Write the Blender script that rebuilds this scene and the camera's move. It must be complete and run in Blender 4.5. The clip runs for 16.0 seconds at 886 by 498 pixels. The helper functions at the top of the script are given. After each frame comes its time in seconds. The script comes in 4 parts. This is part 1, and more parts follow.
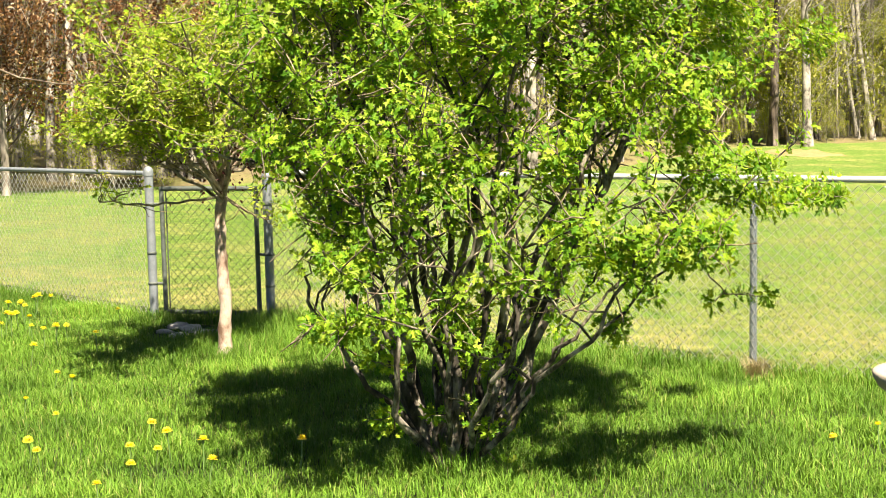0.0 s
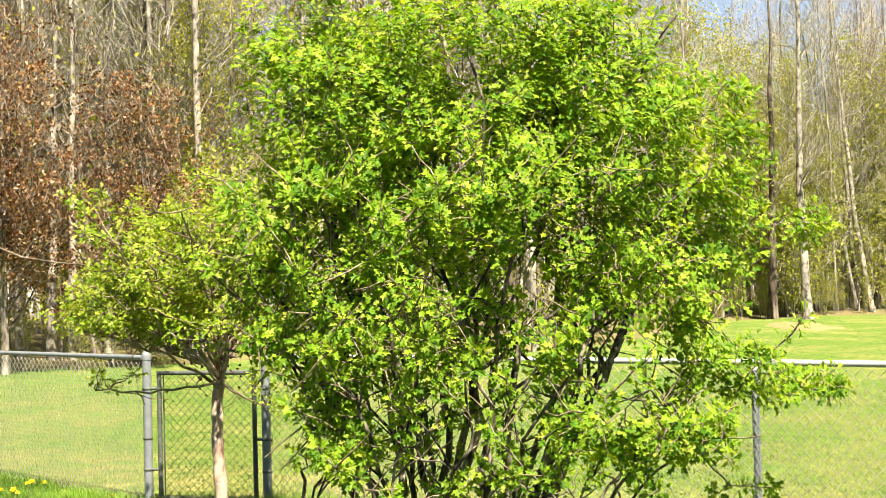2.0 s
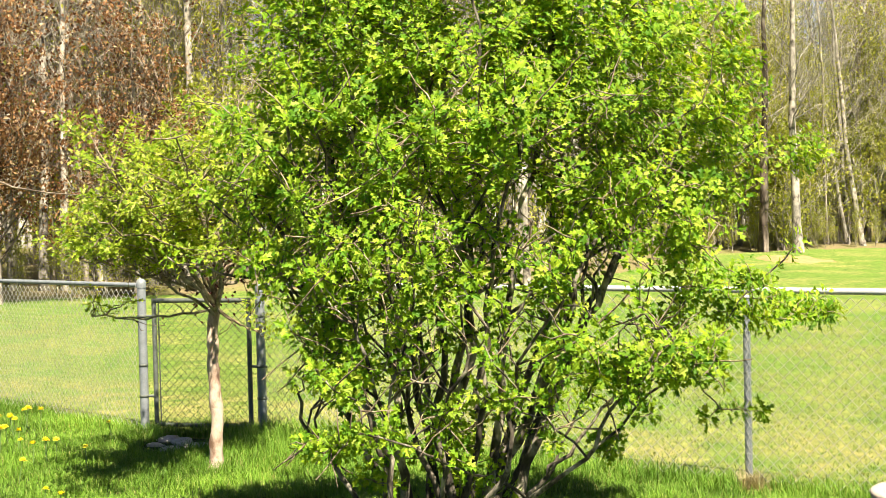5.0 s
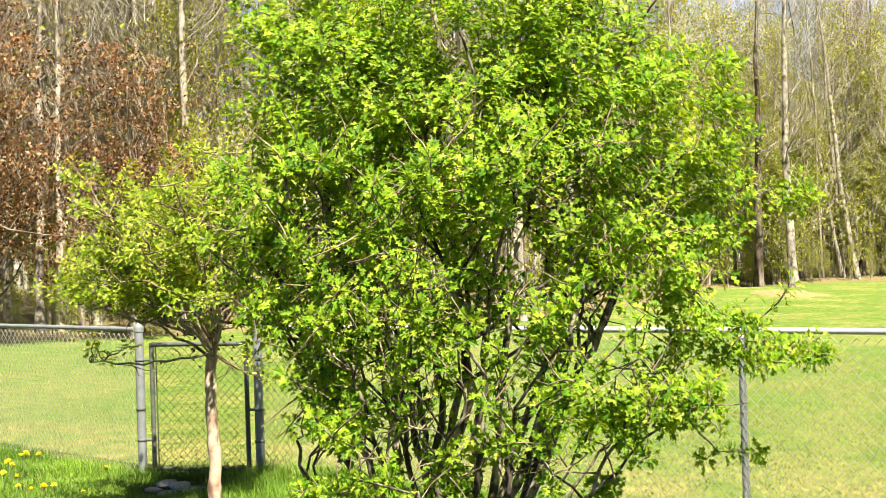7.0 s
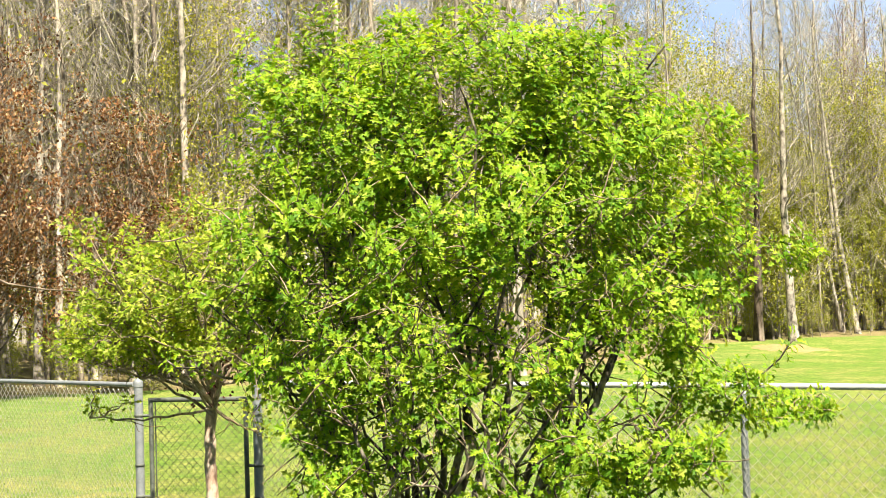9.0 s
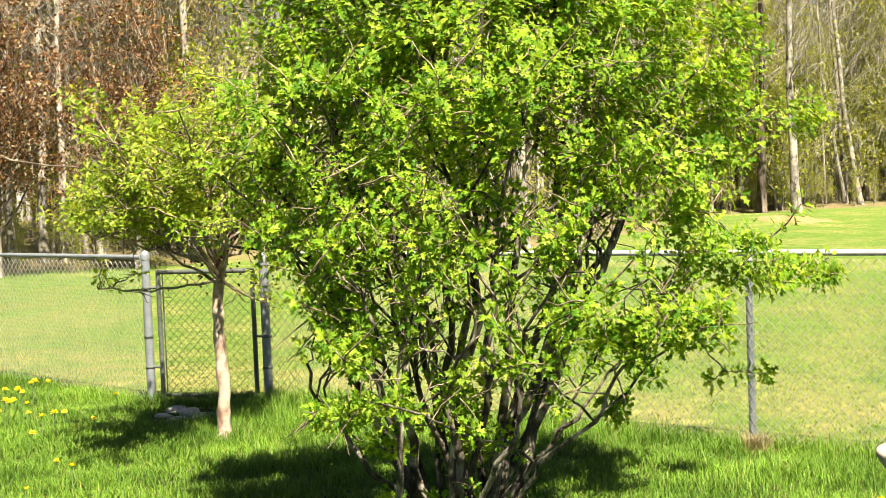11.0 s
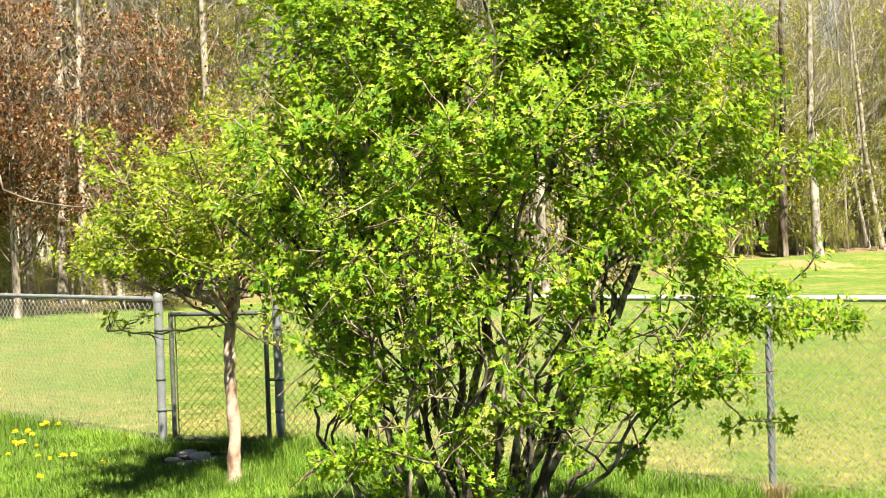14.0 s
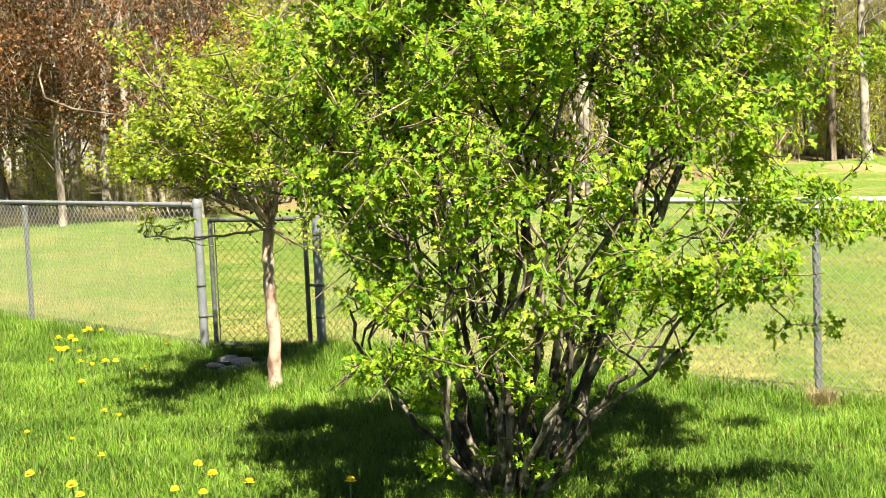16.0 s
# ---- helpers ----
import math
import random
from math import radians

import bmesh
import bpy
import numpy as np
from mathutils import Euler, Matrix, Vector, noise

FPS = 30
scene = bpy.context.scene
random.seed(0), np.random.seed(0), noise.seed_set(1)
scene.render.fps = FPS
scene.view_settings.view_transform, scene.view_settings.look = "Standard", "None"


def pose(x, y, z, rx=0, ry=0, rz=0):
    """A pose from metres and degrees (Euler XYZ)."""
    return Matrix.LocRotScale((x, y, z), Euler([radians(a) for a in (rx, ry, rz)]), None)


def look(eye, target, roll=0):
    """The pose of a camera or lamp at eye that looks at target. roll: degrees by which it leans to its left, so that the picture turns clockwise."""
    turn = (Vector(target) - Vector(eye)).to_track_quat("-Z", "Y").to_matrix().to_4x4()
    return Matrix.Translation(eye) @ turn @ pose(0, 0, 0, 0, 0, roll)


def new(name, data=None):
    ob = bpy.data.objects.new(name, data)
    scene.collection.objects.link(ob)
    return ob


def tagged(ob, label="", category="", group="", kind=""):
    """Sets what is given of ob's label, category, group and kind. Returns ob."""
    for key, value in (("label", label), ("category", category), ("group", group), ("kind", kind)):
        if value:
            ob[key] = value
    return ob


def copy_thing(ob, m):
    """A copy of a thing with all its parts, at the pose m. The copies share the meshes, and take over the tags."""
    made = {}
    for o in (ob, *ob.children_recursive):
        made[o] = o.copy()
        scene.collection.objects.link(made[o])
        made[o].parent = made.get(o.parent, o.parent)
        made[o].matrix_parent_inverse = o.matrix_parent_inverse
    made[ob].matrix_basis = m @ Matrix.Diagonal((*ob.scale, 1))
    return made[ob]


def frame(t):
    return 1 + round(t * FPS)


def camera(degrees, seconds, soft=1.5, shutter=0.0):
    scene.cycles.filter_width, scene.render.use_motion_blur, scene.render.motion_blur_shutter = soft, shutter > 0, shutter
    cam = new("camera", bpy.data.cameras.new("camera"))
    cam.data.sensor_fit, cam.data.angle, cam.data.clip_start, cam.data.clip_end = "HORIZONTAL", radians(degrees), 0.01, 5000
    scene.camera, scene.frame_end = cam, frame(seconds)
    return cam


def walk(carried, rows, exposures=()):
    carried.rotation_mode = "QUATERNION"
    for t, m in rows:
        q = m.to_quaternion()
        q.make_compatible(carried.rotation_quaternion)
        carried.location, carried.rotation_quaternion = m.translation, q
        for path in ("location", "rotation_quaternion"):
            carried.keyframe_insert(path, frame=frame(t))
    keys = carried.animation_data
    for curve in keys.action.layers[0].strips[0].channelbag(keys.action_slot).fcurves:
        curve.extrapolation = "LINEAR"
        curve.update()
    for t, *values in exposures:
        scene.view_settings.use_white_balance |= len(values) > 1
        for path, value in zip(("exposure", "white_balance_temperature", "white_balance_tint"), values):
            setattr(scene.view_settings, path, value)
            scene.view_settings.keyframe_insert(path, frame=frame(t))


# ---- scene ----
cam = camera(37.0, 16.0, 0.8)
PATH = [
    (0.00, 0.000, 0.001, 1.625, 0.00, -5.80, -1.21),
    (0.50, 0.012, 0.039, 1.648, 0.05, -3.97, -1.31),
    (1.00, 0.015, 0.041, 1.670, 0.01, -2.23, -1.35),
    (1.50, 0.014, 0.042, 1.688, -0.06, -0.39, -1.48),
    (2.00, 0.017, 0.034, 1.702, -0.13, 1.67, -1.52),
    (2.50, 0.009, 0.013, 1.708, -0.24, 3.11, -1.48),
    (3.00, 0.011, 0.006, 1.701, -0.28, 3.47, -1.46),
    (3.50, 0.015, 0.008, 1.696, -0.27, 3.01, -1.44),
    (4.00, 0.012, 0.014, 1.688, -0.31, 1.78, -1.46),
    (4.50, 0.003, 0.012, 1.678, -0.40, 0.20, -1.38),
    (4.70, -0.001, 0.007, 1.668, -0.41, -0.41, -1.34),
    (5.22, -0.004, -0.004, 1.670, -0.47, -1.78, -1.39),
    (5.75, -0.008, -0.026, 1.681, -0.53, -2.43, -1.53),
    (6.28, -0.011, -0.046, 1.695, -0.60, -2.14, -1.69),
    (6.80, -0.011, -0.055, 1.704, -0.65, -0.64, -1.78),
    (7.00, -0.007, -0.049, 1.712, -0.67, 0.33, -1.86),
    (7.50, -0.004, -0.052, 1.725, -0.75, 2.25, -1.91),
    (8.00, -0.009, -0.060, 1.725, -0.81, 3.08, -1.88),
    (8.20, -0.008, -0.059, 1.724, -0.81, 3.08, -1.88),
    (8.72, -0.012, -0.059, 1.721, -0.79, 2.90, -1.86),
    (9.25, -0.021, -0.058, 1.715, -0.76, 2.33, -1.85),
    (9.78, -0.030, -0.056, 1.707, -0.70, 1.30, -1.86),
    (10.30, -0.035, -0.053, 1.702, -0.63, -0.26, -1.91),
    (10.50, -0.034, -0.049, 1.697, -0.58, -0.93, -1.98),
    (11.00, -0.036, -0.039, 1.685, -0.47, -2.73, -2.28),
    (11.50, -0.025, -0.037, 1.668, -0.28, -4.09, -2.49),
    (12.00, -0.020, -0.036, 1.670, -0.21, -4.38, -2.51),
    (12.50, 0.005, 0.000, 1.679, -0.06, -3.81, -2.61),
    (13.00, -0.014, -0.011, 1.670, -0.18, -2.86, -2.27),
    (13.50, -0.007, 0.031, 1.677, 0.02, -1.91, -2.15),
    (14.00, 0.004, 0.076, 1.685, 0.34, -0.86, -1.99),
    (14.50, 0.013, 0.100, 1.689, 0.78, 0.14, -1.96),
    (15.00, 0.017, 0.119, 1.686, 1.21, -0.25, -2.01),
    (15.50, 0.002, 0.180, 1.682, 1.65, -2.47, -2.15),
    (16.00, 0.028, 0.204, 1.660, 2.39, -4.82, -2.41),
]
walk(cam, [(t, pose(x, y, z, 90 + pitch, 0, yaw) @ pose(0, 0, 0, 0, 0, roll)) for t, x, y, z, yaw, pitch, roll in PATH],
     exposures=((0.0, 2.06, 6850, 13), (16.0, 2.06, 6850, 13)))

# ---- light ----
SHADOW = Vector((-0.22, 0.62, -1.0))          # the way the sunlight travels
world = bpy.data.worlds.new("sky")
scene.world = world
world.use_nodes = True
sky = world.node_tree.nodes.new("ShaderNodeTexSky")
sky.sky_type, sky.sun_disc = "NISHITA", False
sky.dust_density, sky.air_density = 0.1, 0.22
sky.sun_elevation = radians(56.7)
sky.sun_rotation = math.atan2(-SHADOW.x, -SHADOW.y)
world.node_tree.links.new(sky.outputs[0], world.node_tree.nodes["Background"].inputs[0])
world.node_tree.nodes["Background"].inputs[1].default_value = 0.05
sun = new("sun", bpy.data.lights.new("sun", "SUN"))
sun.data.energy, sun.data.angle, sun.data.color = 5.0, radians(0.53), (1.0, 0.93, 0.79)
sun.matrix_world = look((6, -12, 30), Vector((6, -12, 30)) + SHADOW)


# ---- materials ----
class Nodes:
    """A small node-tree writer."""

    def __init__(self, name):
        self.mat = bpy.data.materials.new(name)
        self.mat.use_nodes = True
        self.tree = self.mat.node_tree
        self.bsdf = self.tree.nodes["Principled BSDF"]
        self.out = self.tree.nodes["Material Output"]

    def add(self, kind, **values):
        node = self.tree.nodes.new("ShaderNode" + kind)
        for key, value in values.items():
            setattr(node, key, value)
        return node

    def link(self, a, b):
        self.tree.links.new(a, b)

    def coords(self, scale=(1, 1, 1)):
        tc, mp = self.add("TexCoord"), self.add("Mapping")
        mp.inputs["Scale"].default_value = scale
        self.link(tc.outputs["Object"], mp.inputs["Vector"])
        return mp.outputs[0]

    def noise(self, scale, detail=4, rough=0.55, stretch=(1, 1, 1)):
        n = self.add("TexNoise")
        n.inputs["Scale"].default_value, n.inputs["Detail"].default_value, n.inputs["Roughness"].default_value = scale, detail, rough
        self.link(self.coords(stretch), n.inputs["Vector"])
        return n.outputs["Fac"]

    def ramp(self, fac, *stops):
        r = self.add("ValToRGB")
        while len(r.color_ramp.elements) < len(stops):
            r.color_ramp.elements.new(0.5)
        for e, (at, col) in zip(r.color_ramp.elements, stops):
            e.position, e.color = at, (*col, 1)
        self.link(fac, r.inputs[0])
        return r.outputs[0]

    def mix(self, fac, a, b, blend="MIX"):
        m = self.add("Mix", data_type="RGBA", blend_type=blend)
        for socket, value in ((m.inputs[0], fac), (m.inputs[6], a), (m.inputs[7], b)):
            if hasattr(value, "node"):
                self.link(value, socket)
            else:
                socket.default_value = value if isinstance(value, float) else (*value, 1)
        return m.outputs[2]

    def bump(self, fac, strength, distance=0.01):
        b = self.add("Bump")
        b.inputs["Strength"].default_value, b.inputs["Distance"].default_value = strength, distance
        self.link(fac, b.inputs["Height"])
        self.link(b.outputs[0], self.bsdf.inputs["Normal"])

    def finish(self, colour, rough=0.6, metal=0.0, spec=0.5):
        if hasattr(colour, "node"):
            self.link(colour, self.bsdf.inputs["Base Color"])
        else:
            self.bsdf.inputs["Base Color"].default_value = (*colour, 1)
        self.bsdf.inputs["Roughness"].default_value = rough
        self.bsdf.inputs["Metallic"].default_value = metal
        self.bsdf.inputs["Specular IOR Level"].default_value = spec
        return self.mat


def leaf_material(name, stops, through_colour, thin=0.4, rough=0.45, patch=2.0):
    """Foliage: varied leaf by leaf and in patches, with light passing through the blade."""
    n = Nodes(name)
    geo = n.add("NewGeometry")
    col = n.ramp(geo.outputs["Random Per Island"], *stops)
    big = n.noise(patch, 2)
    dark = n.ramp(big, (0.34, (0.6, 0.66, 0.6)), (0.66, (1.22, 1.17, 1.1)))
    col = n.mix(1.0, col, dark, "MULTIPLY")
    n.finish(col, rough, spec=0.16)
    tl = n.add("BsdfTranslucent")
    n.link(n.mix(1.0, col, through_colour, "MULTIPLY"), tl.inputs["Color"])
    mixer = n.add("MixShader")
    mixer.inputs[0].default_value = thin
    n.link(n.bsdf.outputs[0], mixer.inputs[1])
    n.link(tl.outputs[0], mixer.inputs[2])
    n.link(mixer.outputs[0], n.out.inputs[0])
    return n.mat


def bark_material(name, low, mid, high, scale=14.0, stretch=(1, 1, 0.25), strength=0.6, rough=0.85):
    n = Nodes(name)
    a = n.noise(scale, 6, 0.6, stretch)
    b = n.noise(scale * 0.18, 3)
    col = n.ramp(a, (0.36, low), (0.5, mid), (0.64, high))
    col = n.mix(1.0, col, n.ramp(b, (0.3, (0.65, 0.65, 0.65)), (0.7, (1.2, 1.18, 1.12))), "MULTIPLY")
    info = n.add("ObjectInfo")
    col = n.mix(1.0, col, n.ramp(info.outputs["Random"], (0.0, (0.75, 0.75, 0.75)), (1.0, (1.15, 1.12, 1.08))), "MULTIPLY")
    n.bump(a, strength, 0.02)
    return n.finish(col, rough, spec=0.25)


M_LEAF = leaf_material("hawthorn_leaf", ((0.0, (0.07, 0.18, 0.011)), (0.35, (0.16, 0.3, 0.017)), (0.8, (0.27, 0.39, 0.028)), (1.0, (0.38, 0.45, 0.08))), (1.4, 1.25, 0.4), 0.47, 0.5, 5.0)
M_YOUNG = leaf_material("yellow_green_leaf", ((0.0, (0.1, 0.19, 0.01)), (0.4, (0.21, 0.31, 0.02)), (0.8, (0.33, 0.41, 0.045)), (1.0, (0.45, 0.48, 0.13))), (1.35, 1.2, 0.4), 0.47, 0.4, 5.0)
M_GRASS = leaf_material("long_grass", ((0.0, (0.085, 0.18, 0.017)), (0.5, (0.125, 0.25, 0.028)), (0.9, (0.19, 0.31, 0.048)), (1.0, (0.3, 0.3, 0.11))), (1.2, 1.15, 0.6), 0.3, 0.5, 1.2)
M_MOWN = leaf_material("mown_grass", ((0.0, (0.09, 0.18, 0.024)), (0.5, (0.15, 0.235, 0.04)), (0.82, (0.22, 0.25, 0.065)), (1.0, (0.33, 0.3, 0.12))), (1.1, 1.1, 0.7), 0.3, 0.5, 1.1)
M_STRAW = leaf_material("dry_straw", ((0.0, (0.408, 0.324, 0.18)), (1.0, (0.516, 0.45, 0.288))), (1, 0.95, 0.8), 0.4, 0.7)
M_BROWN = leaf_material("dead_leaf", ((0.0, (0.055, 0.024, 0.01)), (0.45, (0.165, 0.076, 0.03)), (0.8, (0.3, 0.17, 0.08)), (1.0, (0.44, 0.34, 0.22))), (1.2, 0.9, 0.7), 0.3, 0.6, 0.5)
M_HAZE = leaf_material("young_leaf", ((0.0, (0.2, 0.23, 0.025)), (0.6, (0.32, 0.34, 0.05)), (1.0, (0.43, 0.41, 0.11))), (1.2, 1.15, 0.7), 0.45, 0.5, 0.3)
M_TAN = leaf_material("tan_bud", ((0.0, (0.17, 0.18, 0.08)), (0.6, (0.28, 0.29, 0.14)), (1.0, (0.36, 0.36, 0.2))), (1.1, 1.0, 0.8), 0.35, 0.6, 0.4)
M_BUD = leaf_material("red_bud", ((0.0, (0.15, 0.078, 0.072)), (1.0, (0.252, 0.162, 0.15))), (1.1, 0.9, 0.9), 0.3, 0.6, 0.4)
M_BURGUNDY = leaf_material("burgundy_leaf", ((0.0, (0.03, 0.0072, 0.0084)), (1.0, (0.096, 0.024, 0.018))), (1.3, 0.7, 0.6), 0.3, 0.5)
M_STEM = bark_material("hawthorn_bark", (0.022, 0.019, 0.015), (0.075, 0.064, 0.048), (0.32, 0.29, 0.235), 16, (1, 1, 0.5), 0.8)
M_TWIG = bark_material("twig_bark", (0.08, 0.058, 0.04), (0.17, 0.13, 0.09), (0.3, 0.255, 0.185), 30, (1, 1, 0.4), 0.3)
M_LIMB = bark_material("pale_limb_bark", (0.16, 0.12, 0.085), (0.36, 0.29, 0.21), (0.5, 0.43, 0.33), 22, (1, 1, 0.5), 0.4)
M_WRAP = bark_material("peeling_pale_bark", (0.2, 0.12, 0.08), (0.5, 0.385, 0.3), (0.62, 0.52, 0.43), 11, (1, 1, 0.6), 1.0)
M_GREYBARK = bark_material("grey_bark", (0.09, 0.08, 0.068), (0.23, 0.2, 0.17), (0.43, 0.39, 0.34), 5, (1, 1, 0.2), 0.8)
M_BIRCH = bark_material("birch_bark", (0.05, 0.043, 0.036), (0.28, 0.258, 0.22), (0.43, 0.4, 0.355), 4.5, (1, 1, 0.8), 0.4)
M_DARKTWIG = bark_material("oak_twig", (0.05, 0.036, 0.027), (0.14, 0.11, 0.085), (0.3, 0.25, 0.2), 3, (1, 1, 0.4), 0.2)
M_FARTWIG = bark_material("far_twig", (0.2, 0.187, 0.155), (0.34, 0.318, 0.272), (0.48, 0.45, 0.39), 3, (1, 1, 0.4), 0.2)


def metal_material(name, dark, light, rough=0.42, metal=0.75):
    n = Nodes(name)
    a, b = n.noise(18, 5), n.noise(140, 3)
    col = n.ramp(a, (0.35, dark), (0.65, light))
    col = n.mix(0.35, col, n.ramp(b, (0.4, dark), (0.6, light)))
    n.bump(b, 0.12, 0.002)
    return n.finish(col, rough, metal)


M_GALV = metal_material("galvanised_steel", (0.132, 0.15, 0.156), (0.216, 0.234, 0.24), 0.5, 0.15)
M_WIRE = metal_material("galvanised_wire", (0.312, 0.312, 0.276), (0.444, 0.444, 0.396), 0.5, 0.2)
M_FRAME = metal_material("weathered_frame", (0.042, 0.051, 0.042), (0.108, 0.12, 0.102), 0.65, 0.1)
M_RAIL = metal_material("bright_rail", (0.348, 0.36, 0.36), (0.444, 0.45, 0.45), 0.45, 0.1)
M_OLDWIRE = metal_material("weathered_wire", (0.027, 0.033, 0.024), (0.078, 0.084, 0.069), 0.6, 0.3)


def ground_material():
    n = Nodes("meadow_ground")
    fine, mid, big = n.noise(60, 5, 0.7), n.noise(4, 6, 0.7, (1.3, 0.7, 1)), n.noise(0.42, 6, 0.7, (1.1, 0.8, 1))
    green = n.ramp(mid, (0.34, (0.06, 0.135, 0.018)), (0.66, (0.14, 0.215, 0.04)))
    tan = n.ramp(mid, (0.3, (0.2, 0.2, 0.07)), (0.7, (0.3, 0.275, 0.115)))
    speck = n.ramp(n.noise(2.2, 6, 0.75, (1.3, 0.6, 1)), (0.46, (0, 0, 0)), (0.62, (0.55, 0.55, 0.55)))
    mask = n.mix(0.5, n.ramp(big, (0.47, (0, 0, 0)), (0.58, (1, 1, 1))), speck)
    col = n.mix(mask, green, tan)
    dot, dist, strip = n.add("VectorMath", operation="DOT_PRODUCT"), n.add("MapRange"), n.add("Math", operation="MULTIPLY")
    dot.inputs[1].default_value = (0.589, 0.808, 0.0)
    n.link(n.coords(), dot.inputs[0])
    n.link(dot.outputs["Value"], dist.inputs["Value"])
    dist.inputs["From Min"].default_value, dist.inputs["From Max"].default_value = 10.9, 8.8
    n.link(dist.outputs[0], strip.inputs[0])
    n.link(n.ramp(n.noise(1.6, 4), (0.4, (0, 0, 0)), (0.6, (1, 1, 1))), strip.inputs[1])
    col = n.mix(strip.outputs[0], col, tan)
    col = n.mix(1.0, col, n.ramp(fine, (0.3, (0.5, 0.54, 0.42)), (0.7, (1.3, 1.27, 1.2))), "MULTIPLY")
    col = n.mix(1.0, col, n.ramp(n.noise(13, 5, 0.7, (1.3, 0.45, 1)), (0.34, (0.5, 0.6, 0.42)), (0.66, (1.42, 1.34, 1.3))), "MULTIPLY")
    n.bump(fine, 0.8, 0.03)
    return n.finish(col, 0.9, spec=0.15)


def patch_material(name, a, b, c, scale, strength=0.7):
    n = Nodes(name)
    f, g = n.noise(scale, 6, 0.65), n.noise(scale * 0.12, 4)
    col = n.mix(n.ramp(g, (0.4, (0, 0, 0)), (0.6, (1, 1, 1))), n.ramp(f, (0.35, a), (0.65, b)), c)
    col = n.mix(0.5, col, n.ramp(f, (0.35, a), (0.65, b)))
    n.bump(f, strength, 0.03)
    return n.finish(col, 0.9, spec=0.15)


M_GROUND = ground_material()
# soil darkened further, so shade between the grass blades is in its colour
M_YARD = patch_material("shade_dark_yard_soil", (0.015, 0.021, 0.006), (0.03, 0.048, 0.009), (0.027, 0.036, 0.0108), 40)
M_LITTER = patch_material("leaf_litter", (0.096, 0.072, 0.036), (0.204, 0.162, 0.084), (0.132, 0.15, 0.036), 9)
M_MULCH = patch_material("bare_earth", (0.2, 0.145, 0.06), (0.29, 0.215, 0.1), (0.2, 0.17, 0.06), 5)
M_STONE = patch_material("pale_stone", (0.32, 0.3, 0.27), (0.56, 0.53, 0.48), (0.45, 0.42, 0.37), 30, 0.4)
M_CONCRETE = patch_material("cast_stone", (0.24, 0.204, 0.162), (0.336, 0.294, 0.24), (0.288, 0.252, 0.204), 45, 0.3)
# lightened: the haze of distance is put into this woodland colour
M_FARWOOD = patch_material("hazy_far_woodland", (0.18, 0.16, 0.13), (0.32, 0.29, 0.25), (0.26, 0.26, 0.18), 1.6, 0.9)
M_YELLOW = Nodes("dandelion_yellow").finish((0.78, 0.63, 0.02), 0.7)
M_STALK = Nodes("flower_stalk").finish((0.096, 0.168, 0.036), 0.6)


def sky_material():
    n = Nodes("pale_sky")
    col = n.ramp(n.noise(0.004, 4), (0.35, (0.11, 0.17, 0.27)), (0.7, (0.18, 0.22, 0.27)))
    glow = n.add("Emission")
    n.link(col, glow.inputs["Color"])
    n.link(glow.outputs[0], n.out.inputs[0])
    return n.mat


M_SKY = sky_material()

# ---- building helpers ----
class Build:
    """Collects vertices and faces for one mesh."""

    def __init__(self):
        self.v, self.f = [], []

    def tube(self, pts, radii, sides=5, cap=True):
        pts = [Vector(p) for p in pts]
        base, n = len(self.v), len(pts)
        ref = Vector((0.31, 0.87, 0.13))
        for i, p in enumerate(pts):
            d = (pts[min(i + 1, n - 1)] - pts[max(i - 1, 0)])
            d = d.normalized() if d.length > 1e-9 else Vector((0, 0, 1))
            u = d.cross(ref)
            u = u.normalized() if u.length > 1e-3 else d.orthogonal().normalized()
            w = d.cross(u)
            for k in range(sides):
                a = 2 * math.pi * k / sides
                self.v.append(p + (u * math.cos(a) + w * math.sin(a)) * radii[i])
        for i in range(n - 1):
            for k in range(sides):
                a, b = base + i * sides + k, base + i * sides + (k + 1) % sides
                self.f.append((a, b, b + sides, a + sides))
        if cap:
            self.lid([self.v[base + k] for k in reversed(range(sides))])
            self.lid([self.v[base + (n - 1) * sides + k] for k in range(sides)])

    def lid(self, ring):
        """A face of its own, so that the shading of the side stays round."""
        base = len(self.v)
        self.v.extend(Vector(p) for p in ring)
        self.f.append(tuple(range(base, base + len(ring))))

    def add(self, verts, faces):
        base = len(self.v)
        self.v.extend(verts)
        self.f.extend(tuple(base + i for i in f) for f in faces)

    def lathe(self, profile, sides=24, at=(0, 0, 0)):
        base = len(self.v)
        for r, z in profile:
            for k in range(sides):
                a = 2 * math.pi * k / sides
                self.v.append((at[0] + r * math.cos(a), at[1] + r * math.sin(a), at[2] + z))
        for i in range(len(profile) - 1):
            for k in range(sides):
                a, b = base + i * sides + k, base + i * sides + (k + 1) % sides
                self.f.append((a, b, b + sides, a + sides))
        self.lid([self.v[base + k] for k in reversed(range(sides))])
        self.lid([self.v[base + (len(profile) - 1) * sides + k] for k in range(sides)])

    def mesh(self, name, material, smooth=True):
        me = bpy.data.meshes.new(name)
        me.from_pydata([tuple(p) for p in self.v], [], self.f)
        me.materials.append(material)
        if smooth:
            me.polygons.foreach_set("use_smooth", [True] * len(me.polygons))
        return me


def part(name, shape, material, parent, label="", smooth=True):
    me = shape if isinstance(shape, bpy.types.Mesh) else shape.mesh(name, material, smooth)
    ob = new(name, me)
    ob.parent = parent
    return tagged(ob, label) if label else ob


def thing(name, label, category, at=(0, 0, 0), group="", kind=""):
    ob = new(name)
    ob.location = at
    ob.empty_display_size = 0.1
    return tagged(ob, label, category, group, kind)


